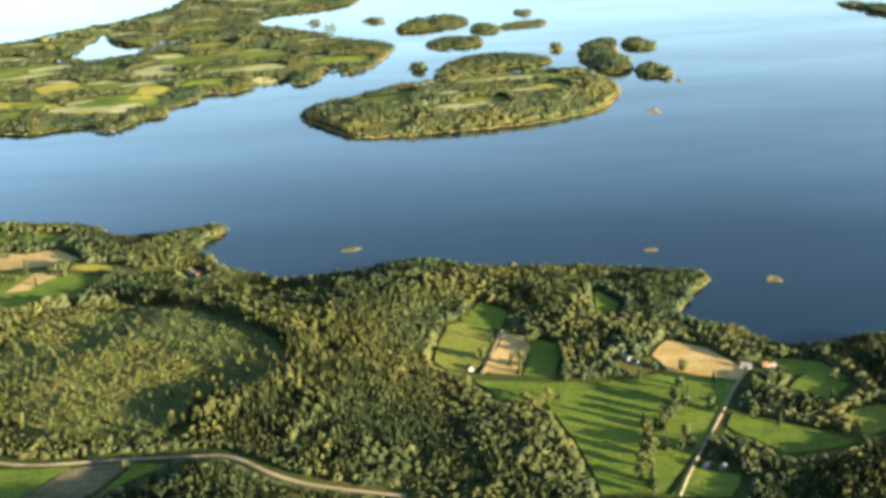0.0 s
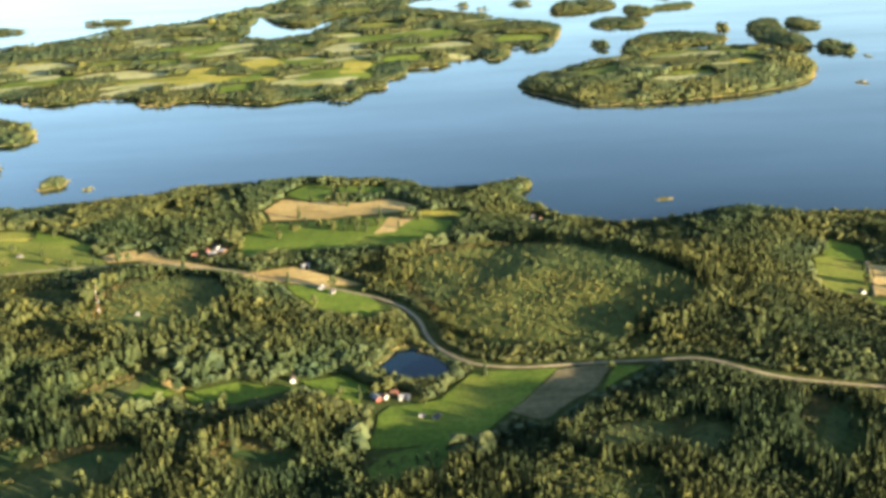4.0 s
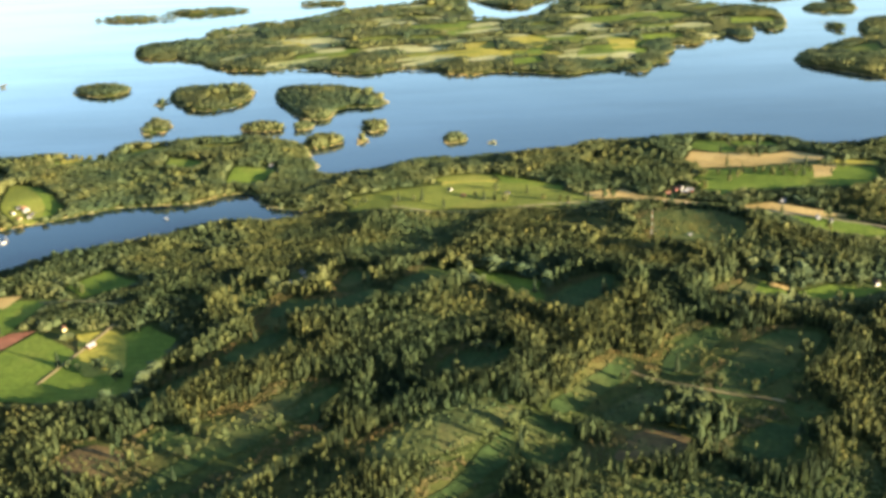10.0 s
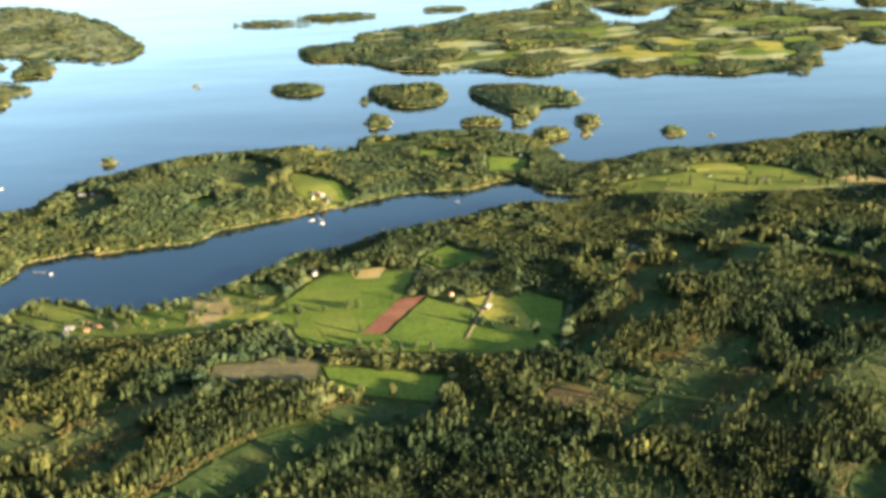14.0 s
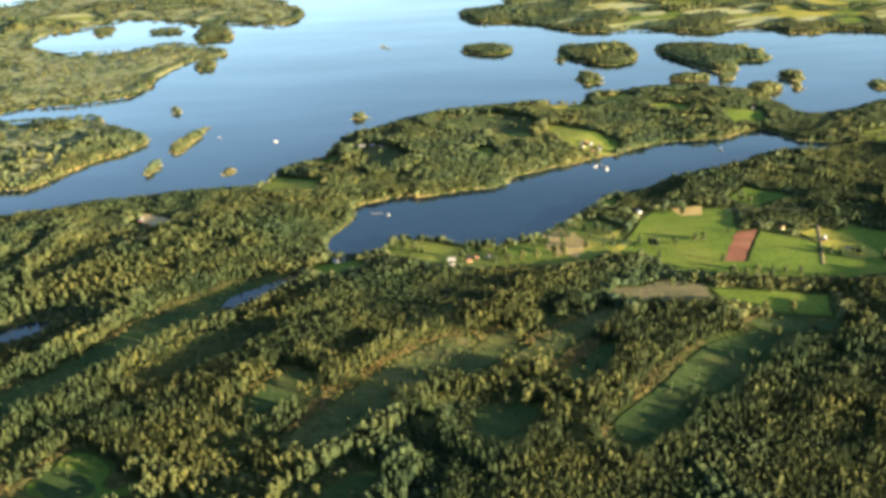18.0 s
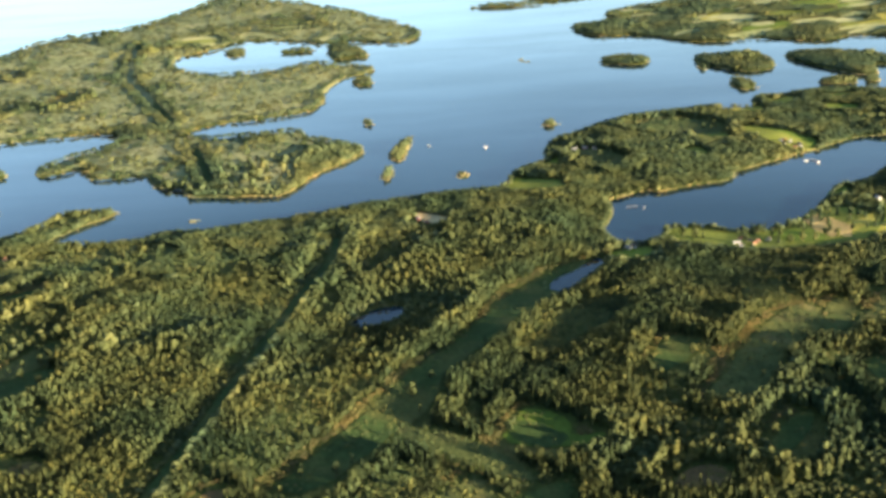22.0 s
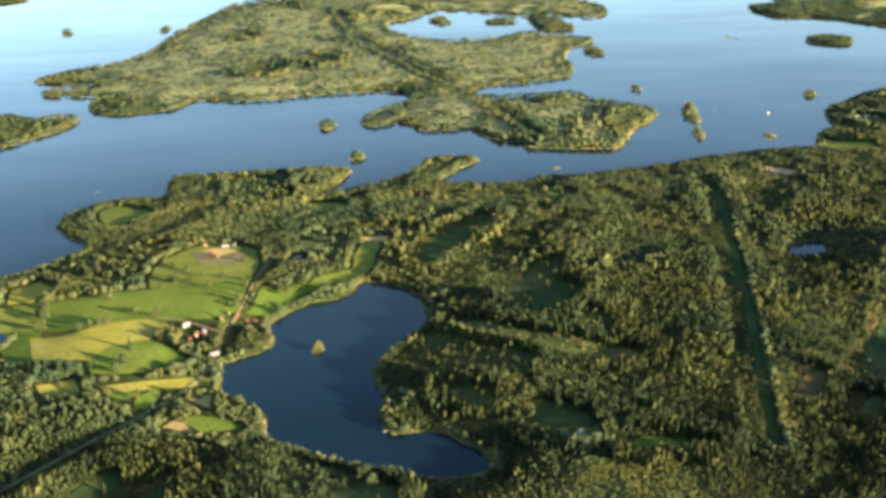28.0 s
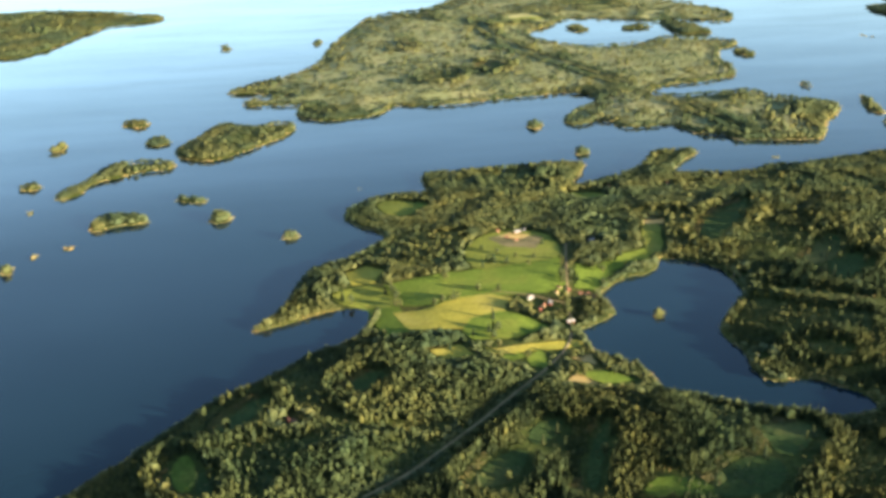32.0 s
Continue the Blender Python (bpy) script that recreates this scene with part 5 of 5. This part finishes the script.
    x, y, inland, which, kinds, damp, stand, free, edge, farm, age, road, wall, low_side, tended, cut_side = (q[keep] for q in (x, y, inland, which, kinds, damp, stand, free, edge, farm, age, road, (cut < 9) | (wild < 9) & ~sunny, low_side, tended, cut < 9))
    n = len(x)
    z = ground_at(x, y)
    some = RNG.uniform
    old, mid = np.clip((age - 0.5) / 0.03, 0, 1), np.clip((age - 0.36) / 0.03, 0, 1)
    grow = (0.6 + 0.4 * mid + 0.5 * old) * (0.93 + 0.14 * damp)
    grow = np.where(inland < 10, np.minimum(grow, 1.0 + 0.05 * inland), np.where(farm > 0.4, np.clip(grow, 0.9, 1.2), grow))
    grow = np.where(wall & (inland > 6), np.where(cut_side, 1.35, np.maximum(grow, 1.95)), grow)
    grow = np.where(low_side, 0.62, grow)
    tall = np.choose(kinds, [some(3.35, 3.65, n) * grow, some(3.2, 4.0, n) * grow, some(0.9, 1.4, n) * np.where((which == NAMES.index("west_island")) & (inland > 5), 0.55, 1.0), some(0.4, 0.9, n), some(2.9, 3.6, n) * grow, some(3.6, 4.4, n) * grow, some(0.8, 1.5, n)])
    tall = tall * (0.9 + 0.2 * soft_noise(x, y, 5.5, 91)) * np.exp(RNG.normal(0, 0.12 if near else 0.06, n))
    tall = np.minimum(tall, np.where(road < 11, 1.5 + 0.4 * road, 9.0))
    wide = np.choose(kinds, [np.minimum(tall * 0.5, spacing * 1.1) * some(0.85, 1.15, n), np.minimum(tall * 0.4, spacing) * some(0.85, 1.15, n), tall * some(0.9, 1.3, n), tall * some(1.0, 1.8, n), tall * some(0.5, 0.75, n), np.minimum(tall * some(0.6, 0.75, n), some(1.5, 2.2, n)), tall * some(0.7, 1.0, n)])
    wide = np.maximum(wide * np.exp(RNG.normal(0, 0.15, n)), spacing * np.choose(kinds, [1.12, 0.98, 1.15, 0.8, 1.1, 1.4, 1.0]) * np.where((free > 3) & (kinds < 2), 1.2, 1.0) * (1 if near else 1.4)) * np.exp(RNG.normal(0, 0.22, n))
    if near:
        tall, wide = 0.74 * tall, 0.86 * wide
    else:
        tall = 0.6 * tall + 0.4 * np.choose(kinds, [3.0, 3.0, 1.0, 0.6, 2.6, 3.4, 1.5])
        tall = np.where(which != NAMES.index("mainland"), 1.15 * tall, tall)
    turn = some(0, 2 * np.pi, n)
    cell = np.where(which == NAMES.index("mainland"), 1000 + np.floor((x + 1800) / 190).astype(int), np.where(which < len(LAND), which, 900 + np.floor((x + 1800) / 400).astype(int)))
    cell = np.where(kinds == 3, 2000 + np.floor((x + 1800) / 500).astype(int), cell)
    shapes = NEAR_SHAPES if near and lo > 0 else FAR_SHAPES if hi < 700 else TINY_SHAPES
    for c in np.unique(cell):
        for k, kn in enumerate(KINDS):
            sel = np.flatnonzero((cell == c) & (kinds == k))
            for g, (pts, tris) in zip(np.array_split(sel, len(shapes[kn])), shapes[kn]):
                if len(g):
                    WOODS.setdefault(int(c), []).append((kn, pts, tris, x[g], y[g], z[g], wide[g], tall[g], turn[g], near & tended[g]))


def grown(batch):
    """All crowns of one wood, and the trunks that show along its edges, in one array."""
    V, T, K, base = [], [], [], 0
    for kn, pts, tris, x, y, z, w, h, a, stem in batch:
        sets = [(pts, tris, KINDS.index(kn), np.ones(len(x), bool))]
        if kn in ("broad", "needle", "shore", "grove") and stem.any():
            sets.append((*trunk_shape(), 7, stem))
        for p, t, mat, on in sets:
            c, s = np.cos(a[on])[:, None], np.sin(a[on])[:, None]
            px, py = p[:, 0] * c - p[:, 1] * s, p[:, 0] * s + p[:, 1] * c
            v = np.stack([x[on][:, None] + px * w[on][:, None], y[on][:, None] + py * w[on][:, None], z[on][:, None] - 0.1 + p[:, 2] * h[on][:, None]], 2)
            V.append(v.reshape(-1, 3))
            T.append((t[None] + (base + np.arange(on.sum()) * len(p))[:, None, None]).reshape(-1, 3))
            K.append(np.full(on.sum() * len(t), mat))
            base += on.sum() * len(p)
    return np.concatenate(V), np.concatenate(T), np.concatenate(K)


for c, batch in WOODS.items():
    v, t, k = grown(batch)
    nm, label, cat = ("reed_bed", "pale yellow reeds along the lake shore", "reeds") if c >= 2000 else ("forest", "dense mixed forest of conifers and broadleaf trees on the mainland", "forest") if c >= 1000 else ("island_wood", "dense mixed wood covering a lake island down to its shore", "forest")
    tagged(new(nm, mesh_of(nm, v, t, [M_BROAD, M_NEEDLE, M_SHRUB, M_REED, M_SHORE, M_BROAD, M_SUN_RIM, M_BARK], c < 1000, k)), label, cat, kind="stuff")


# ---- single trees ----
def clumps(spots, rng):
    """A crown of many uneven tufts, joined into one part."""
    bm = bmesh.new()
    for x, y, z, r in spots:
        made = bmesh.ops.create_icosphere(bm, subdivisions=1, radius=r, matrix=Matrix.Translation((x, y, z)))
        for v in made["verts"]:
            v.co = Vector((x, y, z)) + (v.co - Vector((x, y, z))) * rng.uniform(0.65, 1.3)
    return bm


def broad_tree(seed, label):
    rng = random.Random(seed)
    tree = new("broadleaf_tree")
    bm = tube(0.2, 0.11, 1.5, seg=7)
    for k in range(5):
        a, up = k * 1.26 + rng.uniform(-0.3, 0.3), rng.uniform(0.9, 1.4)
        way = Vector((math.cos(a), math.sin(a), rng.uniform(0.7, 1.2))).normalized()
        bmesh.ops.create_cone(bm, segments=5, radius1=0.08, radius2=0.03, depth=1.3, matrix=Matrix.Translation(Vector((0, 0, up)) + way * 0.6) @ way.to_track_quat("Z", "Y").to_matrix().to_4x4())
    part("trunk", bm, M_BARK, tree)
    spots = []
    for _ in range(18):
        a, h = rng.uniform(0, 6.283), rng.uniform(0, 1)
        r = 1.35 * math.sin(math.pi * (0.2 + 0.7 * h)) * rng.uniform(0.35, 1.0)
        spots.append((r * math.cos(a), r * math.sin(a), 1.2 + 2.5 * h, rng.uniform(0.38, 0.62)))
    part("crown", clumps(spots, rng), M_BROAD, tree)
    return tagged(tree, label, "tree", "single trees")


def spruce_tree(seed, label):
    rng = random.Random(seed)
    tree = new("spruce_tree")
    part("trunk", tube(0.14, 0.04, 3.6, seg=6), M_BARK, tree)
    bm = bmesh.new()
    for k in range(7):
        z, r = 0.5 + k * 0.6, 1.0 * (1 - k / 7.6)
        made = bmesh.ops.create_cone(bm, segments=9, radius1=r, radius2=0.08, depth=0.95, matrix=Matrix.Translation((0, 0, z + 0.4)) @ Matrix.Rotation(rng.uniform(0, 6), 4, "Z"))
        for v in made["verts"]:
            f = rng.uniform(0.75, 1.2)
            v.co.x, v.co.y, v.co.z = v.co.x * f, v.co.y * f, v.co.z + rng.uniform(-0.12, 0.08)
    part("crown", bm, M_NEEDLE, tree)
    return tagged(tree, label, "tree", "single trees")


TREES = [broad_tree(s, "round broadleaf tree standing free beside a field") for s in (1, 2, 3, 4)] + [spruce_tree(s, "slender dark spruce standing free beside a field") for s in (5, 6)]
_spots = []
for row in TREE_ROWS:
    p = smooth_line(row, 1)
    acc = 0.0
    for a, b in zip(p[:-1], p[1:]):
        acc += np.hypot(*(b - a))
        if acc > 2.0:
            _spots.append((b[0] + RNG.uniform(-0.6, 0.6), b[1] + RNG.uniform(-0.6, 0.6)))
            acc = 0.0
_spots += LONE_TREES
for kind, ring in FIELD_RINGS:
    if kind == "orchard":
        c = ring.mean(0)
        _spots += [(c[0] + u * 2.4 - 5, c[1] + v * 2.6 - 4) for u in range(5) for v in range(4)]
    elif kind in ("pasture", "meadow", "stubble", "olive") and 180 < 0.954 * ring[:, 1].mean() - 0.301 * ring[:, 0].mean() < 460:
        for q in ring[RNG.integers(0, len(ring), 2)]:
            c = ring.mean(0)
            _spots.append(tuple(q + (c - q) * RNG.uniform(0.05, 0.16)))
_sx, _sy = np.array([s[0] for s in _spots]), np.array([s[1] for s in _spots])
_sz, _sl = ground_at(_sx, _sy), land_by(_sx, _sy)[0]
for x, y, z, l in zip(_sx, _sy, _sz, _sl):
    if l < 1.5 or min(math.hypot(x - hx, y - hy) for hx, hy in HOUSES) < 3.4:
        continue
    first = TREES[int(RNG.integers(0, 100)) % 6]
    k = float(RNG.uniform(0.75, 1.25))
    m = pose(x, y, z - 0.08, 0, 0, float(RNG.uniform(0, 360)))
    if first.get("set"):
        t = copy_thing(first, m)
        t.scale = (k, k, k * float(RNG.uniform(0.9, 1.15)))
    else:
        first["set"] = True
        first.matrix_basis = m
for t in TREES:
    if "set" in t:
        del t["set"]
for t in [o for o in scene.objects if "set" in o]:
    del t["set"]

# ---- houses ----
P_WHITE, P_RED, P_YELLOW, P_GREY = painted("white_paint", (0.56, 0.54, 0.49)), painted("red_paint", (0.24, 0.075, 0.05)), painted("yellow_paint", (0.6, 0.48, 0.24)), painted("grey_boards", (0.3, 0.29, 0.27))
P_TILE, P_SLATE, P_TIN = painted("red_tiles", (0.3, 0.14, 0.085), 0.8, 0.4), painted("dark_slates", (0.07, 0.07, 0.075), 0.7, 0.4), painted("pale_sheet_metal", (0.28, 0.27, 0.26), 0.5, 0.3)
P_BRICK, P_DOOR = painted("chimney_brick", (0.28, 0.12, 0.08), 0.9, 0.4), painted("brown_door", (0.12, 0.07, 0.04))
M_PANE, _t, _b = material("window_glass", 0.05, 0.6)
_b.inputs["Base Color"].default_value = (0.03, 0.04, 0.05, 1)


def gable(l, w, h, rise):
    """Walls of a house with two gables, open to the roof."""
    bm = bmesh.new()
    low = [bm.verts.new((sx * l / 2, sy * w / 2, -0.4)) for sx, sy in ((-1, -1), (1, -1), (1, 1), (-1, 1))]
    up = [bm.verts.new((sx * l / 2, sy * w / 2, h)) for sx, sy in ((-1, -1), (1, -1), (1, 1), (-1, 1))]
    tip = [bm.verts.new((sx * l / 2, 0, h + rise)) for sx in (-1, 1)]
    bm.faces.new((low[0], low[1], up[1], up[0]))
    bm.faces.new((low[2], low[3], up[3], up[2]))
    bm.faces.new((low[1], low[2], up[2], tip[1], up[1]))
    bm.faces.new((low[3], low[0], up[0], tip[0], up[3]))
    bm.faces.new((up[0], up[1], tip[1], tip[0]))
    bm.faces.new((up[2], up[3], tip[0], tip[1]))
    return bm


def roof_of(l, w, h, rise, over=0.28, thick=0.12):
    bm = bmesh.new()
    drop = rise / (w / 2) * over
    a, e, t = l / 2 + over, w / 2 + over, thick
    prof = [(-e, h - drop + 0.05), (0, h + rise + 0.05), (e, h - drop + 0.05), (e, h - drop + 0.05 + t), (0, h + rise + 0.05 + t), (-e, h - drop + 0.05 + t)]
    ends = [[bm.verts.new((x, y, z)) for y, z in prof] for x in (-a, a)]
    for k in range(6):
        bm.faces.new((ends[0][k], ends[0][(k + 1) % 6], ends[1][(k + 1) % 6], ends[1][k]))
    for v in ends:
        bm.faces.new((v[0], v[1], v[4], v[5]))
        bm.faces.new((v[1], v[2], v[3], v[4]))
    bmesh.ops.recalc_face_normals(bm, faces=bm.faces[:])
    return bm


def house(name, l, w, h, rise, wall, roof, label, windows, barn=False):
    ob = new(name)
    part("wall", gable(l, w, h, rise), wall, ob)
    part("roof", roof_of(l, w, h, rise), roof, ob)
    if not barn:
        part("chimney", box(0.35, 0.35, 1.0, l * 0.18, 0, h + rise + 0.2, 0.03), P_BRICK, ob)
    part("door", box(1.3 if barn else 0.55, 0.08, 1.4 if barn else 1.1, 0, -w / 2 - 0.02, 0.65 if barn else 0.55), P_DOOR, ob)
    for k in range(windows):
        x = (k // 2 + 1) * l / (windows / 2 + 1) - l / 2
        side = -1 if k % 2 == 0 else 1
        if side < 0 and abs(x) < 0.6:
            continue
        win = part("window", box(0.55, 0.08, 0.65, x, side * (w / 2 + 0.02), h * 0.6), P_WHITE, ob)
        part("pane", box(0.42, 0.04, 0.52, x, side * (w / 2 + 0.06), h * 0.6), M_PANE, win)
    return tagged(ob, label, "barn" if barn else "house", "farm buildings")


STYLES = [
    house("farmhouse", 3.17, 2.16, 1.37, 0.86, P_WHITE, P_SLATE, "white painted farmhouse with a dark slate roof", 6),
    house("farmhouse", 2.88, 2.02, 1.30, 0.86, P_RED, P_TILE, "red wooden farmhouse with a red tile roof", 6),
    house("barn", 4.61, 2.45, 1.58, 1.08, P_RED, P_TIN, "long red barn with a pale sheet metal roof", 4, True),
    house("farmhouse", 2.74, 2.02, 1.30, 0.79, P_YELLOW, P_TILE, "yellow painted house with a red tile roof", 4),
    house("shed", 2.16, 1.58, 1.08, 0.58, P_GREY, P_TIN, "small grey boarded shed with a pale metal roof", 2, True),
    house("barn", 4.32, 2.30, 1.51, 0.94, P_WHITE, P_TIN, "long white barn with a pale metal roof", 4, True),
]
_used = set()
_order = [0, 5, 0, 5, 3, 4, 4, 4, 0, 3, 2, 0, 1, 5, 4, 0, 0, 5, 0, 1, 0, 2, 1, 2, 5, 0, 4, 5, 0, 0, 1, 0, 3]
_hz = ground_at([h[0] for h in HOUSES], [h[1] for h in HOUSES])
for n, ((x, y), z) in enumerate(zip(HOUSES, _hz)):
    s = (0, 5, 3)[n % 3] if -645 < x < -570 and y < 230 else _order[n % len(_order)] if x > -960 or n % 5 == 0 else (1, 3, 2)[n % 3]
    m = pose(x, y, z, 0, 0, float((n * 37) % 9 * 20 - 80))
    if s in _used:
        copy_thing(STYLES[s], m).scale = (0.68, 0.68, 0.64)
    else:
        STYLES[s].matrix_basis = m
        STYLES[s].scale = (0.68, 0.68, 0.64)
        _used.add(s)

# ---- radio mast on the ridge ----
P_MAST_R, P_MAST_W = painted("mast_red", (0.26, 0.1, 0.08), 0.5), painted("mast_white", (0.5, 0.5, 0.48), 0.5)
mast = new("radio_mast")
mast.location = (-245, 300, float(ground_at(-245, 300)[0]))
mast.scale = (0.62, 0.62, 0.95)
part("base", box(1.2, 1.2, 0.5, 0, 0, 0.05, 0.05), P_GREY, mast)
for k in range(6):
    z0, z1, r0, r1 = 0.3 + k * 1.6, 1.9 + k * 1.6, 0.45 - k * 0.055, 0.395 - k * 0.055
    bm = bmesh.new()
    for j in range(3):
        a, b = j * 2.094, (j + 1) * 2.094
        p, q = Vector((r0 * math.cos(a), r0 * math.sin(a), z0)), Vector((r1 * math.cos(a), r1 * math.sin(a), z1))
        o = Vector((r1 * math.cos(b), r1 * math.sin(b), z1))
        for s, e, r in ((p, q, 0.06), (p, o, 0.035)):
            d = e - s
            bmesh.ops.create_cone(bm, segments=5, radius1=r, radius2=r, depth=d.length, cap_ends=True, matrix=Matrix.Translation((s + e) / 2) @ d.to_track_quat("Z", "Y").to_matrix().to_4x4())
    part("section", bm, P_MAST_R if k % 2 else P_MAST_W, mast, "white lattice section" if k % 2 == 0 else "red lattice section")
part("antenna", tube(0.05, 0.02, 1.6, z=9.8, seg=6), P_MAST_W, mast)
tagged(mast, "red and white lattice radio mast above the trees", "mast")

# ---- boats and jetties ----


def boat(label, cabin=True):
    ob = new("motor_boat")
    bm = bmesh.new()
    ring = [(-1.2, -0.42), (0.4, -0.45), (1.3, 0.0), (0.4, 0.45), (-1.2, 0.42)]
    low = [bm.verts.new((x * 0.85, y * 0.6, -0.15)) for x, y in ring]
    up = [bm.verts.new((x, y, 0.35)) for x, y in ring]
    for k in range(5):
        bm.faces.new((low[k], low[(k + 1) % 5], up[(k + 1) % 5], up[k]))
    bm.faces.new(low[::-1])
    bm.faces.new([bm.verts.new((x * 0.9, y * 0.85, 0.2)) for x, y in ring])
    part("hull", bm, P_WHITE, ob)
    if cabin:
        part("cabin", box(0.8, 0.6, 0.5, -0.1, 0, 0.5, 0.08), P_WHITE, ob)
        part("windscreen", box(0.05, 0.5, 0.25, 0.34, 0, 0.55), M_PANE, ob)
    part("outboard_motor", box(0.18, 0.2, 0.5, -1.28, 0, 0.25, 0.04), P_SLATE, ob)
    return tagged(ob, label, "boat", "boats on the lakes")


BOATS = [(-512, 334, 30), (-620, 280, 80), (-517, 339, 200), (-721, 423, 120), (-687, 411, 20), (-449, 359, 150)]
_boat = boat("small white motor boat afloat on the lake")
for n, (x, y, a) in enumerate(BOATS):
    if n:
        copy_thing(_boat, pose(x, y, 0.08, 0, 0, a))
    else:
        _boat.matrix_basis = pose(x, y, 0.08, 0, 0, a)


def jetty(x, y, turn):
    ob = new("jetty")
    for k in range(12):
        part("plank", box(0.42, 1.0, 0.08, k * 0.46, 0, 0.42), P_GREY, ob)
    for k in range(4):
        for s in (-1, 1):
            part("post", tube(0.08, 0.07, 1.3, 0.3 + k * 1.5, s * 0.42, -0.85, 6), P_GREY, ob)
    ob.matrix_basis = pose(x, y, 0, 0, 0, turn)
    return tagged(ob, "weathered grey plank jetty over the shore water", "jetty", "jetties")


jetty(-514, 341, -60)
jetty(-628, 283, -10)
